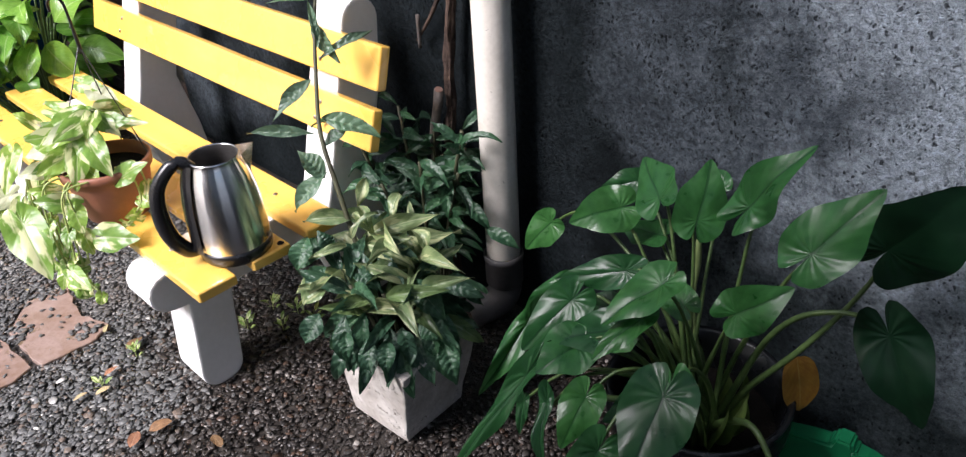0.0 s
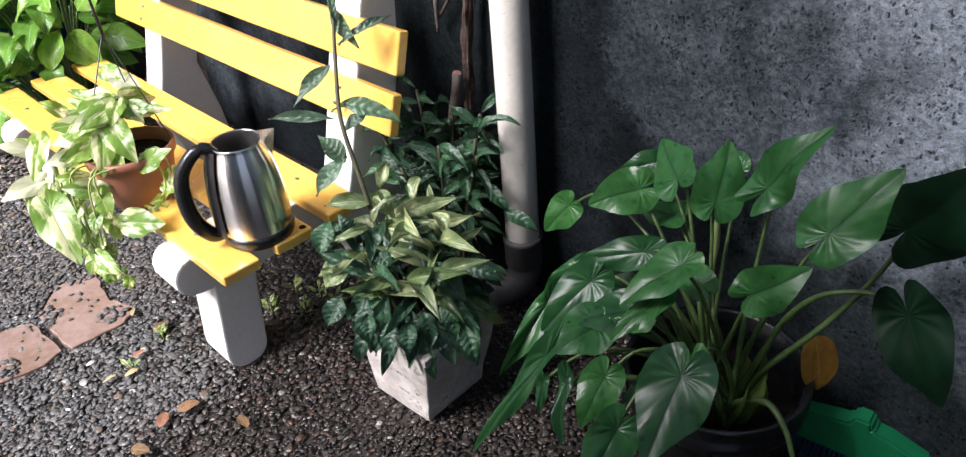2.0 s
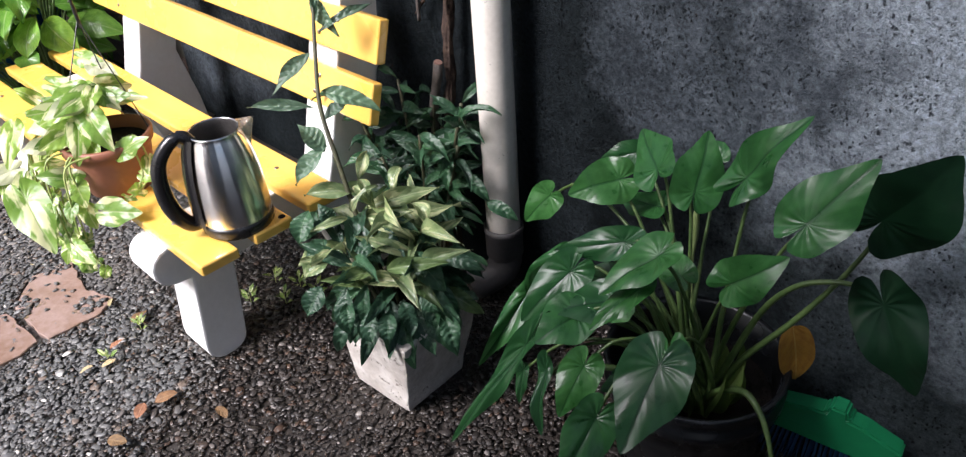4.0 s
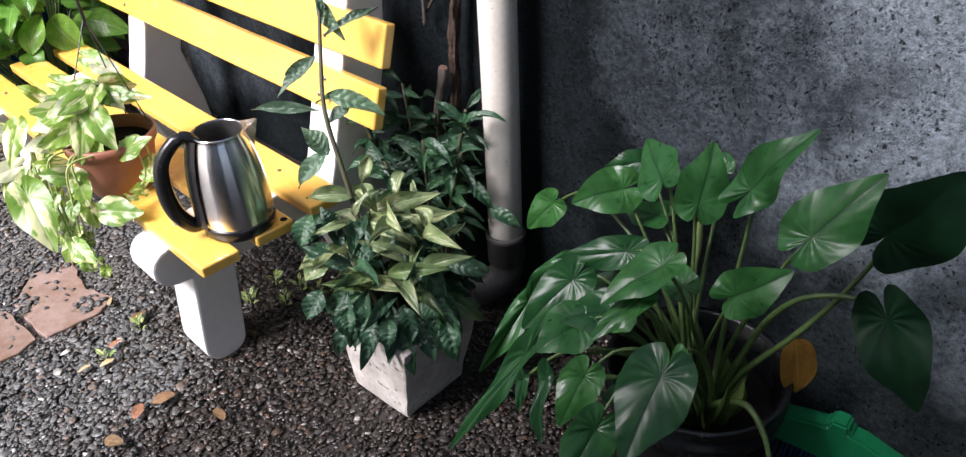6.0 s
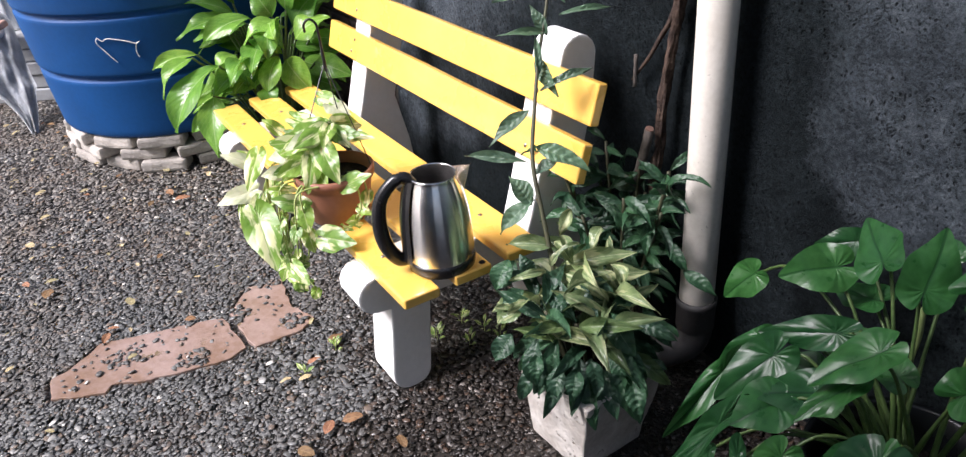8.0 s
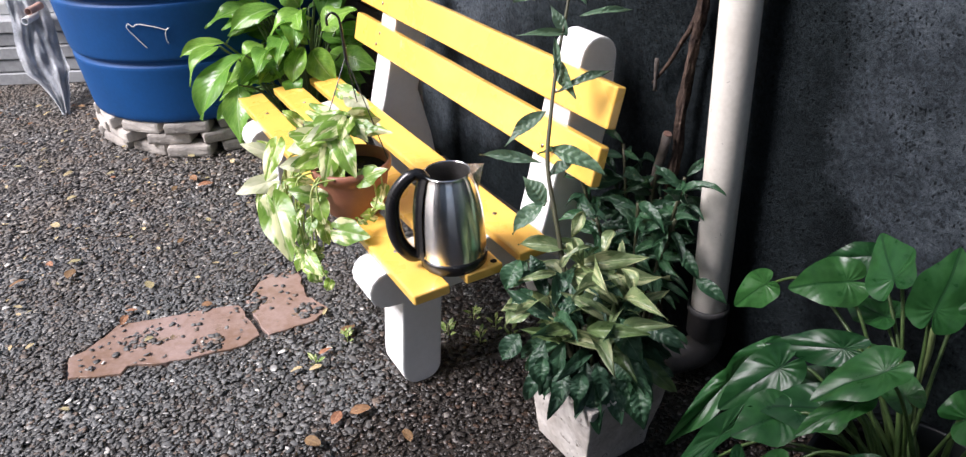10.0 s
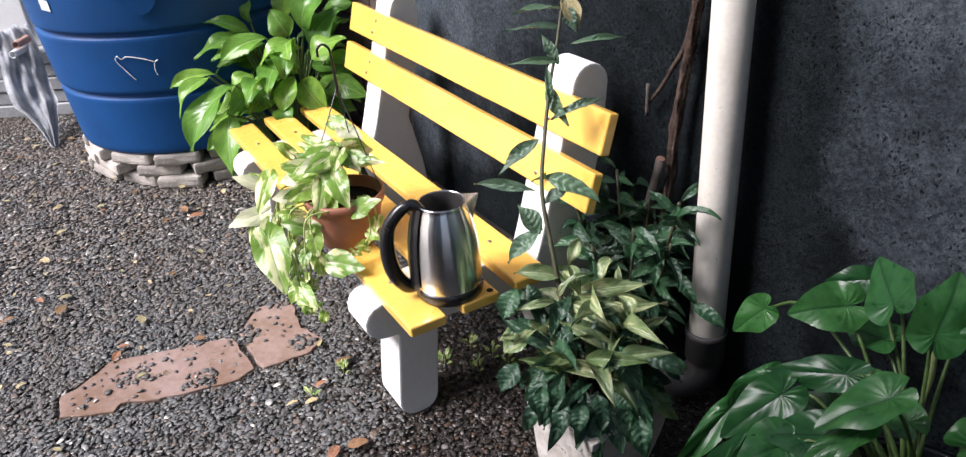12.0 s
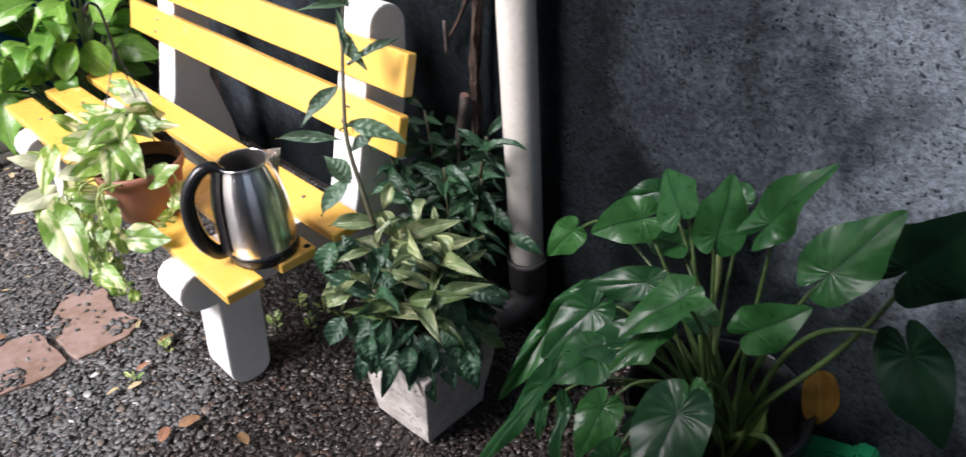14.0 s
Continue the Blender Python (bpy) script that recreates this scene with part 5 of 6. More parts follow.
broad_leaf((-1.812, 0.075, 0.530), (-1.764, -0.144, 0.326), 0.136)
broad_leaf((-1.916, 0.026, 0.560), (-1.943, -0.144, 0.531), 0.064)
broad_leaf((-1.919, 0.259, 0.654), (-1.939, 0.064, 0.589), 0.092)
broad_leaf((-2.057, 0.234, 0.655), (-2.143, 0.051, 0.717), 0.050)
broad_leaf((-2.122, 0.257, 0.679), (-2.129, 0.272, 0.770), 0.062)
broad_leaf((-1.794, 0.355, 0.626), (-1.814, 0.169, 0.568), 0.085)
broad_leaf((-1.977, 0.366, 0.628), (-2.025, 0.322, 0.739), 0.100)
broad_leaf((-2.011, 0.437, 0.636), (-2.005, 0.558, 0.794), 0.147)
broad_leaf((-1.972, 0.442, 0.574), (-1.935, 0.601, 0.708), 0.135)
broad_leaf((-1.900, 0.418, 0.536), (-1.836, 0.560, 0.610), 0.122)
broad_leaf((-1.814, 0.225, 0.551), (-1.783, 0.139, 0.489), 0.064)
broad_leaf((-1.718, 0.281, 0.539), (-1.658, 0.199, 0.431), 0.094)
broad_leaf((-1.747, 0.319, 0.513), (-1.624, 0.363, 0.401), 0.106)
broad_leaf((-1.783, 0.447, 0.465), (-1.663, 0.550, 0.409), 0.093)
broad_leaf((-1.811, 0.137, 0.472), (-1.791, 0.053, 0.430), 0.064)
broad_leaf((-1.700, 0.203, 0.441), (-1.620, 0.209, 0.373), 0.073)
broad_leaf((-1.732, 0.011, 0.445), (-1.614, -0.050, 0.253), 0.098)
broad_leaf((-1.871, -0.004, 0.566), (-1.837, -0.153, 0.445), 0.063)
broad_leaf((-1.884, 0.251, 0.585), (-1.780, 0.320, 0.527), 0.076)
broad_leaf((-2.051, 0.557, 0.698), (-1.971, 0.664, 0.714), 0.080)
broad_leaf((-2.110, 0.390, 0.662), (-2.102, 0.497, 0.802), 0.114)
broad_leaf((-1.997, 0.176, 0.611), (-2.012, 0.043, 0.591), 0.077)
broad_leaf((-1.832, 0.252, 0.497), (-1.794, 0.159, 0.416), 0.076)
broad_leaf((-1.895, 0.167, 0.534), (-1.878, 0.064, 0.483), 0.086)
for i in range(64):
    a = 2.4 * i
    lvl = (i % 7) / 6
    r = 0.05 + 0.13 * rs.random() + 0.06 * (1 - lvl)
    b = SP + Vector((r * math.cos(a), r * math.sin(a), 0.24 + 0.36 * lvl + 0.05 * rs.random()))
    out = Vector((math.cos(a) + 0.25, math.sin(a) - 0.3, rs.uniform(-0.75, 0.35))).normalized()
    ln = rs.uniform(0.15, 0.22)
    tip = b + out * ln
    tip.y = min(tip.y, 0.76)
    tip.x = min(tip.x, -1.6)
    b.y = min(b.y, 0.70)
    if tip.x > -1.72 and tip.z < 0.45 and tip.y > -0.05:
        continue
    put_leaf("leaf", SPB[i % 4], spath, b, tip, ln * rs.uniform(0.42, 0.54), Vector((0.45, -0.6, 0.9)) + 0.45 * Vector((rs.uniform(-1, 1), rs.uniform(-1, 1), 0)))
    root = SP + Vector((0.04 * math.cos(a), 0.04 * math.sin(a), 0.17))
    pts = curve_points([root, root.lerp(b, 0.55) + Vector((0, 0, 0.06)), b], 4)
    part("petiole", tube_bm([p - SP for p in pts], 0.005, 6), M_STALK, spath, smooth=True)

spath.location = SP + Vector((0.13, 0.01, 0))

# ---- kettle handle, strip, spout ----
placed(kettle)
HX = Vector((-0.300, -0.954, 0))     # side of the handle


def kp(out, z):
    return HX * out + Vector((0, 0, z))


hp = curve_points([kp(0.050, 0.223), kp(0.066, 0.241), kp(0.092, 0.236), kp(0.126, 0.195), kp(0.136, 0.135), kp(0.128, 0.075), kp(0.104, 0.035), kp(0.082, 0.030)], 6)
bm = tube_bm(hp, [0.0165 - 0.002 * math.sin(i * 0.16) for i in range(len(hp))], 14)
part("handle", bm, M_BLACK, kettle, "black plastic loop handle", smooth=True)
bm = bmesh.new()
rowsk = []
for z, r in ((0.03, 0.0825), (0.06, 0.0828), (0.108, 0.0816), (0.152, 0.0777), (0.194, 0.0700), (0.224, 0.0605), (0.236, 0.056)):
    ring = []
    for k in range(9):
        a = math.atan2(HX.y, HX.x) + radians(-26 + 52 * k / 8)
        bulge = 0.010 * math.cos(radians(-80 + 160 * k / 8))
        ring.append(bm.verts.new(((r + bulge) * math.cos(a), (r + bulge) * math.sin(a), z)))
    rowsk.append(ring)
for a, b in zip(rowsk, rowsk[1:]):
    for k in range(8):
        bm.faces.new((a[k], a[k + 1], b[k + 1], b[k]))
part("handle_strip", bm, M_BLACK, kettle, "black water-level strip", smooth=True)
bm = bmesh.new()
SX = -HX
side = Vector((-SX.y, SX.x, 0))
for q in (1, -1):
    v = [SX * 0.0535 + side * 0.028 * q + Vector((0, 0, 0.237)), SX * 0.088 + Vector((0, 0, 0.246)), SX * 0.0690 + side * 0.003 * q + Vector((0, 0, 0.182)), SX * 0.060 + side * 0.026 * q + Vector((0, 0, 0.196))]
    bm.faces.new([bm.verts.new(p) for p in v])
got = bmesh.ops.solidify(bm, geom=bm.faces[:], thickness=0.0012)
part("spout", bm, M_STEEL, kettle)
part("rim", lathe_bm([(0.0528, 0.2365), (0.0548, 0.2365), (0.0554, 0.239), (0.0540, 0.2415), (0.0525, 0.239), (0.0528, 0.2365)], 56), M_STEEL, kettle, smooth=True)

# ---- water tank fittings ----
placed(tank)


def tank_r(z):
    """Outer radius of the shell at a height over its base."""
    return blade(z, ((0, 0.553), (0.27, 0.583), (0.54, 0.612), (0.80, 0.636)))


tab = bmesh.new()
A0 = math.radians(-22)
outer, inner = [], []
for i in range(17):
    b = math.pi * i / 16
    du, dz = 0.075 * math.cos(b), -0.10 * math.sin(b)
    z = 0.722 + dz
    for rr, lst in ((tank_r(z) + 0.016, outer), (tank_r(z) - 0.01, inner)):
        a = A0 + du / 0.65
        lst.append(tab.verts.new((rr * math.cos(a), rr * math.sin(a), z)))
tab.faces.new(outer)
for i in range(16):
    tab.faces.new((outer[i], inner[i], inner[i + 1], outer[i + 1]))
part("grip_tab", tab, M_BLUE, tank)
M_LABEL = material("white_sticker", (0.75, 0.78, 0.80), 0.5, bump=0.05)
lab = bmesh.new()
a1 = math.radians(-62)
lv = []
for du, z in ((-0.030, 0.645), (0.030, 0.64), (0.032, 0.685), (-0.028, 0.69)):
    a = a1 + du / 0.65
    lv.append(lab.verts.new(((tank_r(z) + 0.004) * math.cos(a), (tank_r(z) + 0.004) * math.sin(a), z)))
lab.faces.new(lv)
part("sticker", lab, M_LABEL, tank, "small torn white sticker")
wire = []
for deg, z in ((-32, 0.355), (-35, 0.40), (-37.5, 0.44), (-36.5, 0.46), (-35, 0.447), (-33, 0.456), (-30, 0.451), (-26, 0.440), (-23, 0.428), (-21.5, 0.434), (-23, 0.42), (-23.5, 0.385), (-23, 0.37)):
    a = math.radians(deg)
    wire.append(((tank_r(z) + 0.006) * math.cos(a), (tank_r(z) + 0.006) * math.sin(a), z))
part("cord", tube_bm(curve_points(wire, 4), 0.0019, 6, rough=0.6), M_WHITE, tank, "thin white cord stuck on the shell")

ringpts = []
for i in range(25):
    b = 2 * math.pi * i / 24
    z = 0.125 + 0.065 * math.sin(b)
    a = math.radians(-8) + 0.065 * math.cos(b) / 0.57
    ringpts.append(((tank_r(z) + 0.002) * math.cos(a), (tank_r(z) + 0.002) * math.sin(a), z))
part("outlet_rim", tube_bm(ringpts, 0.008, 8), M_BLUE, tank, smooth=True)

# paver ring under the tank
ring = placed(thing("paver_ring", (*TANK, 0), "ring of stacked grey concrete pavers under the tank", "pavers"))
paver = bmesh.new()
box_bm(-0.098, 0.098, -0.05, 0.05, 0.0, 0.053, 0.014, 2, bm=paver)
bmesh.ops.subdivide_edges(paver, edges=[e for e in paver.edges if e.calc_length() > 0.05], cuts=2)
for v in paver.verts:
    v.co += 0.007 * Vector((noise.noise(v.co * 22), noise.noise(v.co * 22 + Vector((4, 0, 0))), 0.5 * noise.noise(v.co * 22 + Vector((0, 4, 0)))))
pm = bpy.data.meshes.new("paver")
paver.to_mesh(pm)
paver.free()
pm.materials.append(M_PAVER)
rq = random.Random(3)
for lay in range(3):
    for i in range(14):
        a = 2 * math.pi * (i + 0.5 * (lay % 2) + rq.uniform(-0.1, 0.1)) / 14
        o = new("paver", pm)
        o.parent = ring
        r = 0.50 + rq.uniform(-0.025, 0.02)
        o.matrix_local = pose(r * math.cos(a), r * math.sin(a), lay * 0.0535 + 0.002, 0, 0, math.degrees(a) + 90 + rq.uniform(-9, 9))

# ---- broom ----
M_GREEN_PL = material("green_plastic", (0.010, 0.22, 0.085), 0.45, colour2=(0.008, 0.18, 0.07), bump=0.05)
M_BRISTLE = material("blue_bristle", (0.012, 0.055, 0.14), 0.5, colour2=(0.008, 0.04, 0.10), bump=0.1)
broom = placed(thing("broom_head", (1.115, 0.715, 0), "green plastic broom head with blue bristles on the ground", "broom"))
bm = bmesh.new()
prof = [(-0.125, 0.085), (-0.125, 0.155), (-0.05, 0.172), (-0.022, 0.176), (-0.016, 0.196), (0.016, 0.196), (0.022, 0.176), (0.05, 0.172), (0.125, 0.145), (0.125, 0.085)]
fr, bk = [bm.verts.new((x, -0.022, z)) for x, z in prof], [bm.verts.new((x, 0.022, z)) for x, z in prof]
bm.faces.new(fr)
bm.faces.new(bk[::-1])
for i in range(len(prof)):
    j = (i + 1) % len(prof)
    bm.faces.new((fr[j], fr[i], bk[i], bk[j]))
bmesh.ops.recalc_face_normals(bm, faces=bm.faces)
bmesh.ops.bevel(bm, geom=bm.edges[:], offset=0.005, segments=2, affect="EDGES")
part("head", bm, M_GREEN_PL, broom, "bright green plastic head")
bm = bmesh.new()
for i in range(26):
    for j in range(4):
        x, y = -0.12 + 0.24 * i / 25, -0.018 + 0.036 * j / 3
        tube_bm([(x, y, 0.095), (x * 1.12 + rq.uniform(-0.004, 0.004), y * 1.5 + rq.uniform(-0.004, 0.004), 0.002)], [0.0026, 0.0018], 4, bm=bm)
part("bristles", bm, M_BRISTLE, broom, "dark blue bristles")
broom.rotation_euler = (0, 0, radians(8))

# ---- stack and cabinet at the far end of the yard ----
M_PLANK = material("weathered_grey_board", (0.38, 0.39, 0.40), 0.8, colour2=(0.25, 0.255, 0.26), scale=6, fine=50, bump=0.5, depth=0.004, random_tint=0.15)
M_CLOTH = material("grey_cloth", (0.70, 0.72, 0.74), 0.7, colour2=(0.34, 0.355, 0.37), scale=14, fine=160, bump=0.4)
M_CLAY = material("clay_pipe", (0.55, 0.34, 0.27), 0.7, scale=20)
YARD = Vector((-3.74, -0.80, 0))
ydir = math.degrees(math.atan2(0.49, 0.30))
stack = placed(thing("board_stack", tuple(YARD), "stack of weathered grey boards at the far edge", "boards"))
stack.rotation_euler = (0, 0, radians(ydir))
for i, (z, dy, ln) in enumerate(((0.0, 0.0, 1.5), (0.075, 0.01, 1.45), (0.15, 0.0, 1.5), (0.225, 0.012, 1.4), (0.30, 0.0, 1.5))):
    o = part("board", box_bm(-ln / 2, ln / 2, 0.02 + dy, 0.32, z, z + 0.07, 0.006, 1), M_PLANK, stack)
cab = placed(thing("white_cabinet", tuple(YARD + Vector((-0.10, 0.03, 0.371))), "plain white cabinet on the grey boards", "cabinet"))
cab.rotation_euler = (0, 0, radians(ydir))
part("body", box_bm(-0.7, 0.30, 0.05, 0.35, 0.0, 0.75, 0.012, 2), M_WHITE, cab)
for x0, x1 in ((-0.66, -0.21), (-0.18, 0.27)):
    part("door", box_bm(x0, x1, 0.025, 0.049, 0.06, 0.72, 0.006, 2), M_WHITE, cab)
tubes = placed(thing("clay_pipe", tuple(YARD + Vector((0.14, 0.22, 0.371))), "short pink clay pipe stubs lying on the boards", "pipe"))
for dz, c in ((0.028, M_CLAY), (0.0, M_WHITE)):
    t = part("stub", lathe_bm([(0.020, 0), (0.020, 0.13), (0.016, 0.13), (0.016, 0)], 20), c, tubes, smooth=True)
    t.matrix_local = pose(0.02 * (dz > 0.01), 0.03 * (dz > 0.01), 0.03 + dz * 1.8, 90, 0, 60)
cloth = placed(thing("grey_cloth", (-3.04, -0.600, 0.0), "grey rag hanging down beside the boards", "cloth"))
bm = bmesh.new()
grid = []
for i in range(19):
    f = i / 18
    row = []
    for k in range(13):
        q = k / 12 - 0.5
        wdt = 0.17 + 0.04 * math.sin(f * 3) if f < 0.7 else 0.17 * (1 - (f - 0.7) * 2.8)
        row.append(bm.verts.new((-0.628 * (1 - f) ** 0.8 + 0.030 * math.sin(q * 21 + f * 5) + 0.012 * math.sin(f * 17 + q * 8) - 0.4 * q * wdt, -0.025 * (1 - f) + q * wdt + 0.01 * math.sin(f * 9), 0.006 + 0.501 * (1 - f) + 0.012 * math.sin(q * 11))))
    grid.append(row)
for i in range(18):
    for k in range(12):
        bm.faces.new((grid[i][k], grid[i][k + 1], grid[i + 1][k + 1], grid[i + 1][k]))
bmesh.ops.solidify(bm, geom=bm.faces[:], thickness=0.004)
part("rag", bm, M_CLOTH, cloth, smooth=True)

# ---- brick end of the wall ----
M_MORTAR = material("mortar", (0.16, 0.145, 0.13), 0.9, colour2=(0.07, 0.065, 0.06), scale=12, bump=0.6)
bw = part("wall_brick", box_bm(-9.0, -1.62, WALL_Y + 0.014, WALL_Y + 0.15, -0.05, 2.7), M_MORTAR)
tagged(bw, "old bare red-brown brick wall with recessed joints", "wall", kind="structure")
one = bmesh.new()
box_bm(-0.105, 0.105, -0.012, 0.012, -0.03, 0.03, 0.005, 1, bm=one)
bmesh.ops.translate(one, verts=one.verts[:], vec=(0, 0.012, 0))
bme = bpy.data.meshes.new("brick")
one.to_mesh(bme)
one.free()
bme.materials.append(M_BRICK)
for c in range(20):
    for i in range(11):
        o = new("brick", bme)
        o.parent = bw
        o.matrix_local = pose(-1.73 - 0.222 * i - 0.111 * (c % 2), WALL_Y + rq.uniform(-0.003, 0.003), 0.03 + 0.072 * c, 0, rq.uniform(-0.7, 0.7), 0)

# plain unseen walls added to close the yard; south wall and pier block light
for name, b in (("wall_west", (-9.15, -9.0, -6.0, 0.935, -0.05, 2.2)), ("wall_east", (7.0, 7.15, -6.0, 0.935, -0.05, 2.2)), ("wall_north_end", (2.3, 7.0, WALL_Y, 0.935, -0.05, 2.5)), ("shade_pier", (1.78, 1.98, -0.15, WALL_Y, -0.05, 2.5)), ("shade_wall_south", (0.05, 2.5, -1.85, -1.7, -0.05, 4.0))):
    tagged(part(name, box_bm(*b), M_WALL if name in ("shade_wall_south", "shade_pier", "wall_north_end", "wall_east") else M_WHITE), "plain added wall out of view that closes or shades the yard", "wall", kind="structure")


# unseen pale slab beyond the gravel, added to bounce light onto kettle and bench
ter = bmesh.new()
box_bm(-8.9, 0.2, -6.0, -2.75, -0.02, 0.03, 0.006, 1, bm=ter)
tagged(part("pavement", ter, M_CEMENT), "pale rough concrete slab added out of view to bounce light", "pavement", kind="structure")

# ---- flagstones ----
def flagstone(outline, label):
    bm = bmesh.new()
    worn_or_lit = []
    for (xa, ya), (xb, yb) in zip(outline, outline[1:] + outline[:1]):
        for k in range(5):
            x, y = xa + (xb - xa) * k / 5, ya + (yb - ya) * k / 5
            worn_or_lit.append((x + 0.012 * noise.noise((x * 26, y * 26, 2)), y + 0.012 * noise.noise((x * 26, y * 26, 8))))
    top = [bm.verts.new((x, y, 0.011)) for x, y in worn_or_lit]
    f = bm.faces.new(top)
    got = bmesh.ops.extrude_face_region(bm, geom=[f])
    bmesh.ops.translate(bm, verts=[v for v in got["geom"] if isinstance(v, bmesh.types.BMVert)], vec=(0, 0, -0.03))
    bmesh.ops.recalc_face_normals(bm, faces=bm.faces)
    bmesh.ops.bevel(bm, geom=[e for e in bm.edges if e.is_manifold and e.calc_face_angle(0) > 1], offset=0.002, segments=1, affect="EDGES")
    bmesh.ops.translate(bm, verts=bm.verts[:], vec=(0.010, 0.016, 0))
    ob = part("flagstone", bm, M_FLAG)
    tagged(ob, label, "paving stone", "flagstones in the gravel")


FLAG_1 = [(-0.838, -0.787), (-0.863, -0.722), (-0.933, -0.637), (-0.894, -0.517), (-0.824, -0.285), (-0.634, -0.28), (-0.605, -0.336), (-0.652, -0.525), (-0.705, -0.642), (-0.676, -0.668), (-0.74, -0.804)]
FLAG_2 = [(-0.842, -0.265), (-0.943, -0.174), (-0.921, -0.062), (-0.77, -0.092), (-0.648, -0.058), (-0.604, -0.102), (-0.618, -0.258)]
flagstone(FLAG_1, "long wet reddish flagstone sunk in the gravel")
flagstone(FLAG_2, "smaller reddish flagstone sunk in the gravel")

# ---- fallen leaves ----
DRY = [lance_mesh("dry_blade", m, s, fold=f, arch=a, quilt=0.008, wave=0.05, belly=0.95, point=0.62, teeth=0.0, rows=14, cols=6) for m, s, a, f in ((M_DRY, 41, 0.10, 0.12), (M_DRY_PALE, 42, 0.06, 0.06), (M_DRY, 43, 0.14, 0.25), (M_DRY_PALE, 44, 0.10, 0.16))]
rd = random.Random(17)


def fallen(x, y, k=None, ln=None):
    ln = ln or rd.uniform(0.03, 0.055)
    a = rd.uniform(0, 6.28)
    d = Vector((math.cos(a), math.sin(a), rd.uniform(-0.05, 0.1)))
    k = rd.randrange(4) if k is None else k
    o = put_leaf("fallen_leaf", DRY[k], None, Vector((x, y, 0.017)), Vector((x, y, 0.017)) + d * ln, ln * rd.uniform(0.42, 0.58), Vector((rd.uniform(-0.3, 0.3), rd.uniform(-0.3, 0.3), 1)))
    tagged(o, "curled pale dry fallen leaf on gravel" if k in (1, 3) else "curled brown dry fallen leaf on gravel", "leaf", "fallen leaves")


for x, y, k, ln in ((-1.066, -0.498, 1, 0.05), (-0.959, -0.556, 0, 0.045), (-1.399, -0.68, 3, 0.05), (-1.35, -0.715, 0, 0.06), (-0.17, -0.174, 0, 0.05), (-0.149, -0.156, 2, 0.055), (-0.124, -0.286, 2, 0.055), (-0.498, -0.004, 0, 0.06),
                    (-1.45, -0.789, 2, 0.045), (-1.749, -0.136, 0, 0.07), (-1.805, -0.194, 2, 0.06), (-1.43, -0.96, 3, 0.05), (-1.011, -0.954, 0, 0.05), (-0.373, -0.189, 1, 0.04), (-0.423, -0.144, 2, 0.04), (-0.02, -0.06, 0, 0.055)):
    fallen(x, y, k, ln)
for i in range(46):
    fallen(rd.uniform(-3.6, -1.2), rd.uniform(-1.9, 0.1))
for i in range(40):
    fallen(rd.uniform(-3.3, -1.9), rd.uniform(-1.15, -0.45), ln=rd.uniform(0.02, 0.045))
for i in range(70):
    fallen(rd.uniform(-2.6, -0.9), rd.uniform(-1.1, 0.0), 3 if i % 3 else 1, rd.uniform(0.012, 0.026))
for i in range(10):
    fallen(rd.uniform(-1.0, 0.1), rd.uniform(-1.0, -0.05))

# ---- weeds in the gravel ----
WEED = [lance_mesh("weed_blade", M_POTHOS, 61, fold=0.2, arch=0.15, quilt=0.0, wave=0.03, rows=8, cols=4, teeth=0.0)]
rw = random.Random(31)
for x, y, n_leaf in ((-0.392, -0.164, 6), (-0.450, -0.047, 7), (-0.313, 0.216, 8), (-0.337, 0.315, 9), (-0.234, 0.280, 8), (-0.260, 0.348, 9), (-0.198, 0.363, 7)):
    w = placed(thing("weed", (x, y, 0.004), "tiny green weed sprouting in the wet gravel", "weed", "weeds in the gravel"))
    for i in range(n_leaf):
        a = 2.4 * i + rw.random()
        ln = rw.uniform(0.018, 0.032)
        b = Vector((x + 0.008 * math.cos(a), y + 0.008 * math.sin(a), 0.008 + 0.004 * i))
        put_leaf("leaf", WEED[0], w, b, b + Vector((math.cos(a), math.sin(a), 0.7)).normalized() * ln, ln * 0.42, (0.3 * math.sin(a), -0.4, 1))
    part("stem", tube_bm([(0, 0, -0.004), (0.002, 0, 0.012 + 0.004 * n_leaf)], 0.0012, 5), M_STALK_LIME, w)

# ---- gravel ----
def inside(px, py, poly):
    hit = np.zeros(len(px), bool)
    for (x0, y0), (x1, y1) in zip(poly, poly[1:] + poly[:1]):
        c = ((y0 > py) != (y1 > py)) & (px < (x1 - x0) * (py - y0) / (y1 - y0 + 1e-12) + x0)
        hit ^= c
    return hit


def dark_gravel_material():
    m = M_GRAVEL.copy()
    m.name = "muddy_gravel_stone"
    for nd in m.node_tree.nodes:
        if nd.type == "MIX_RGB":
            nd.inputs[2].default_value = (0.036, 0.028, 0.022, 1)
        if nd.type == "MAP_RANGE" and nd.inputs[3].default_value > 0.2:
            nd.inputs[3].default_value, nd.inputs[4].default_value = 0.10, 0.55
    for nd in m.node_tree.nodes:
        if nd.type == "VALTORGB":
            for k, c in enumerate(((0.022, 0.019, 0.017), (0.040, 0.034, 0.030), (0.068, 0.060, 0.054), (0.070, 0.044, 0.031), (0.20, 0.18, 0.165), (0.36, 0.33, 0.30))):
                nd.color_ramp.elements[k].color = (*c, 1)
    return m


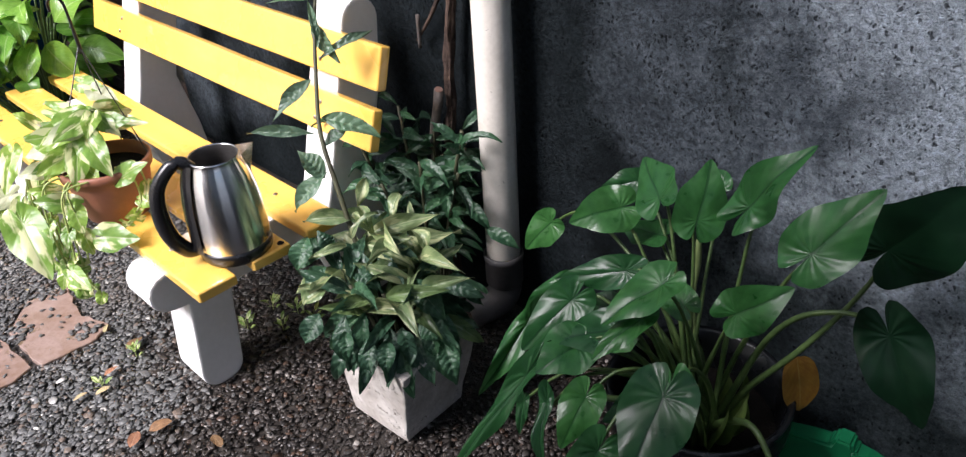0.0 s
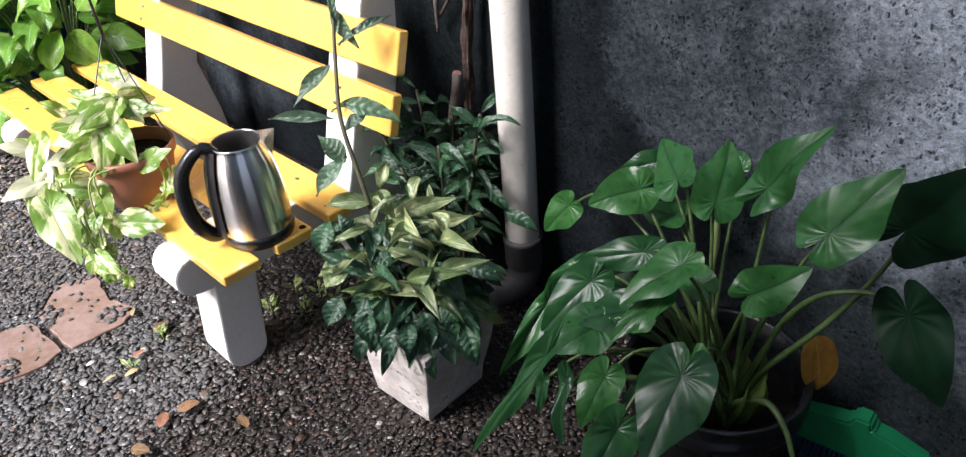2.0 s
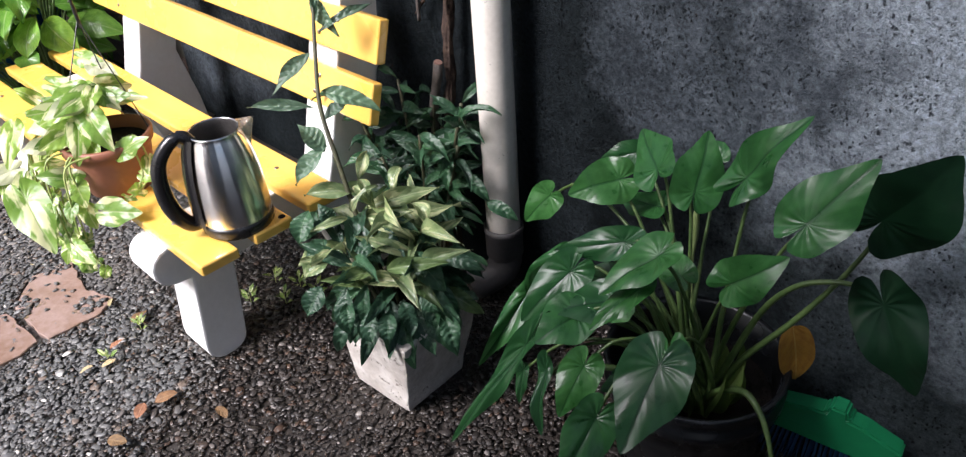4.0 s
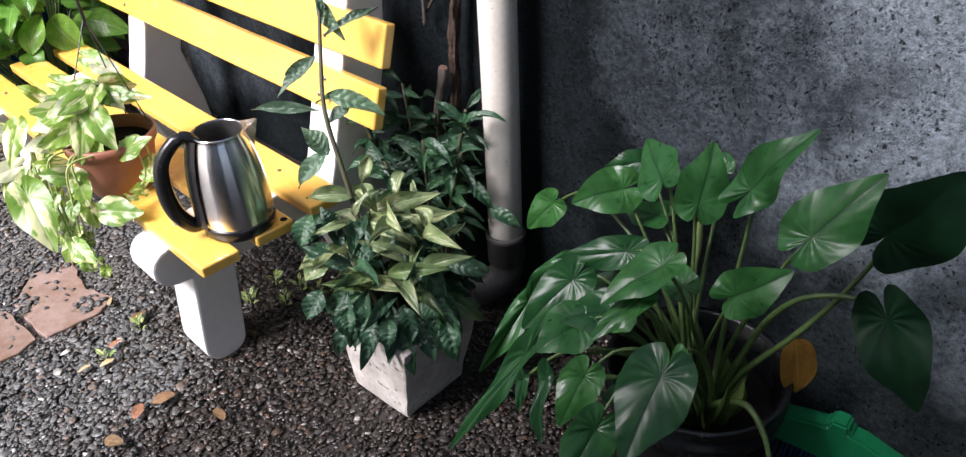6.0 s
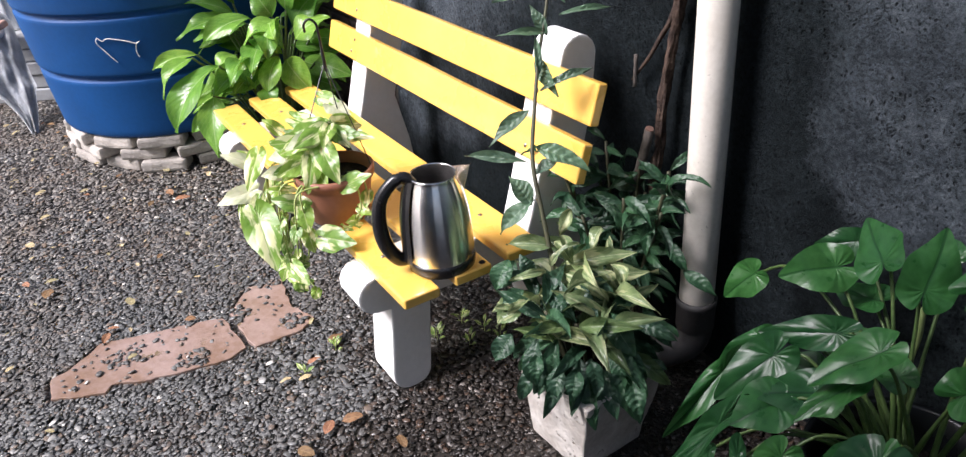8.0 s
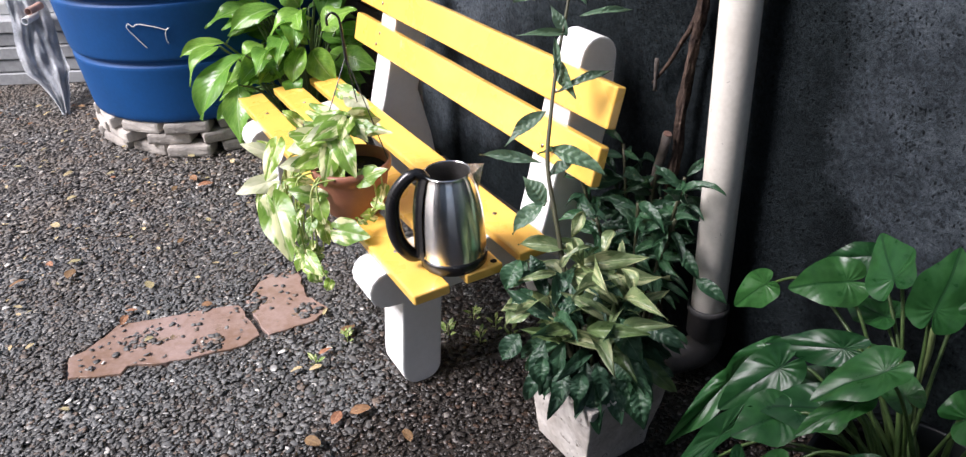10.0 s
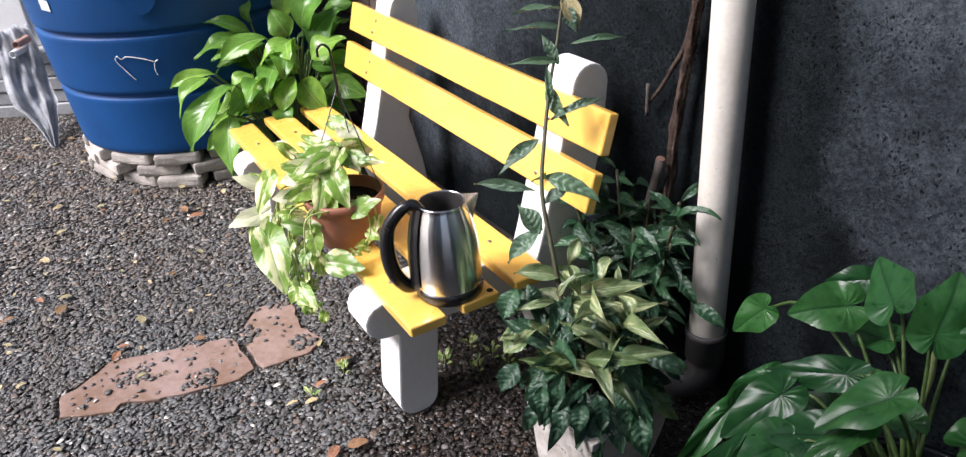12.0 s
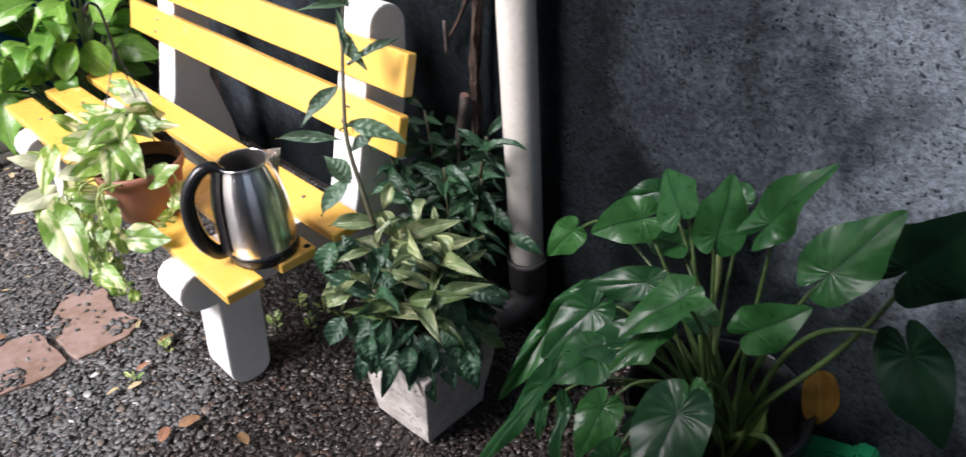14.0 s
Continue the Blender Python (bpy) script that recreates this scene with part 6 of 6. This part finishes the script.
M_MUD_STONE = dark_gravel_material()
M_FAR_STONE = M_GRAVEL.copy()
M_FAR_STONE.name = "earthy_gravel_stone"
for nd in M_FAR_STONE.node_tree.nodes:
    if nd.type == "MIX_RGB":
        nd.inputs[2].default_value = (0.150, 0.122, 0.096, 1)
    if nd.type == "VALTORGB":
        for k, c in enumerate(((0.080, 0.075, 0.069), (0.130, 0.123, 0.114), (0.23, 0.22, 0.20), (0.18, 0.130, 0.092), (0.36, 0.33, 0.29), (0.62, 0.58, 0.51))):
            nd.color_ramp.elements[k].color = (*c, 1)


def gravel(name, x0, x1, y0, y1, per_m2, size, label, seed, muddy=False, blend=""):
    """Loose flat chips: jittered icosahedra joined into one mesh."""
    g = np.random.default_rng(seed)
    n = int((x1 - x0) * (y1 - y0) * per_m2)
    px, py = g.uniform(x0, x1, n), g.uniform(y0, y1, n)
    keep = ~((inside(px, py, FLAG_1) | inside(px, py, FLAG_2)) & (g.random(n) > 0.026 + 0.42 * (np.sin(px * 23 + 1) * np.sin(py * 19) > 0.55)))
    # the two kinds of chips run into one another
    if blend == "near":
        keep &= g.random(n) < (px + 1.85) / 0.9
    elif blend == "far":
        keep &= g.random(n) < (-0.95 - px) / 0.9
    px, py = px[keep], py[keep]
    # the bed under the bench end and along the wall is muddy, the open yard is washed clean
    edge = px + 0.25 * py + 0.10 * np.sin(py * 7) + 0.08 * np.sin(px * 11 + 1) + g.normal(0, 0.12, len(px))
    # reaches under the bench end, so dark chips also stand in for its shade
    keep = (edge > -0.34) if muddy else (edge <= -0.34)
    px, py = px[keep], py[keep]
    n = len(px)
    t = (1 + 5 ** 0.5) / 2
    v = np.array([(-1, t, 0), (1, t, 0), (-1, -t, 0), (1, -t, 0), (0, -1, t), (0, 1, t), (0, -1, -t), (0, 1, -t), (t, 0, -1), (t, 0, 1), (-t, 0, -1), (-t, 0, 1)]) / 1.9
    f = np.array([(0, 11, 5), (0, 5, 1), (0, 1, 7), (0, 7, 10), (0, 10, 11), (1, 5, 9), (5, 11, 4), (11, 10, 2), (10, 7, 6), (7, 1, 8), (3, 9, 4), (3, 4, 2), (3, 2, 6), (3, 6, 8), (3, 8, 9), (4, 9, 5), (2, 4, 11), (6, 2, 10), (8, 6, 7), (9, 8, 1)])
    s = size * np.exp(np.clip(g.normal(0, 0.36, n), -0.9, 0.75))[:, None, None]
    p = v[None] * (1 + g.uniform(-0.46, 0.40, (n, 12, 1))) * s * np.stack([g.uniform(0.9, 1.3, n), g.uniform(0.6, 0.95, n), g.uniform(0.07, 0.14, n)], 1)[:, None, :]
    tx, ty, a = g.normal(0, 0.13, n), g.normal(0, 0.13, n), g.uniform(0, 6.283, n)
    X, Y, Z = p[..., 0], p[..., 1], p[..., 2]
    Y, Z = Y * np.cos(tx)[:, None] - Z * np.sin(tx)[:, None], Y * np.sin(tx)[:, None] + Z * np.cos(tx)[:, None]
    X, Z = X * np.cos(ty)[:, None] + Z * np.sin(ty)[:, None], -X * np.sin(ty)[:, None] + Z * np.cos(ty)[:, None]
    X, Y = X * np.cos(a)[:, None] - Y * np.sin(a)[:, None], X * np.sin(a)[:, None] + Y * np.cos(a)[:, None]
    on_flag = inside(px, py, FLAG_1) | inside(px, py, FLAG_2)
    co = np.stack([X + px[:, None], Y + py[:, None], Z + (g.uniform(-0.001, 0.0045, n) + on_flag * 0.011)[:, None]], -1).reshape(-1, 3)
    idx = (f[None] + 12 * np.arange(n)[:, None, None]).reshape(-1)
    me = bpy.data.meshes.new(name)
    me.vertices.add(len(co))
    me.vertices.foreach_set("co", co.astype(np.float32).ravel())
    me.loops.add(len(idx))
    me.loops.foreach_set("vertex_index", idx.astype(np.int32))
    me.polygons.add(len(idx) // 3)
    me.polygons.foreach_set("loop_start", np.arange(0, len(idx), 3, dtype=np.int32))
    me.update(calc_edges=True)
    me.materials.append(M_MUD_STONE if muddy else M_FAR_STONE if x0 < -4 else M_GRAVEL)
    tagged(new(name, me), label, "gravel", kind="stuff")


gravel("gravel", -1.85, 1.3, -1.25, 0.76, 21000, 0.0070, "loose wet dark grey gravel chips", 1, blend="near")
gravel("gravel", -4.8, -0.95, -2.6, 0.76, 9600, 0.0080, "loose damp dark grey gravel chips further off", 2, blend="far")
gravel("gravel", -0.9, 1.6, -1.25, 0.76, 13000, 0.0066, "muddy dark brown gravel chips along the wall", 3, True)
gravel("gravel", -1.7, 1.7, -2.6, -1.25, 3200, 0.0105, "loose gravel chips in the open yard", 4)
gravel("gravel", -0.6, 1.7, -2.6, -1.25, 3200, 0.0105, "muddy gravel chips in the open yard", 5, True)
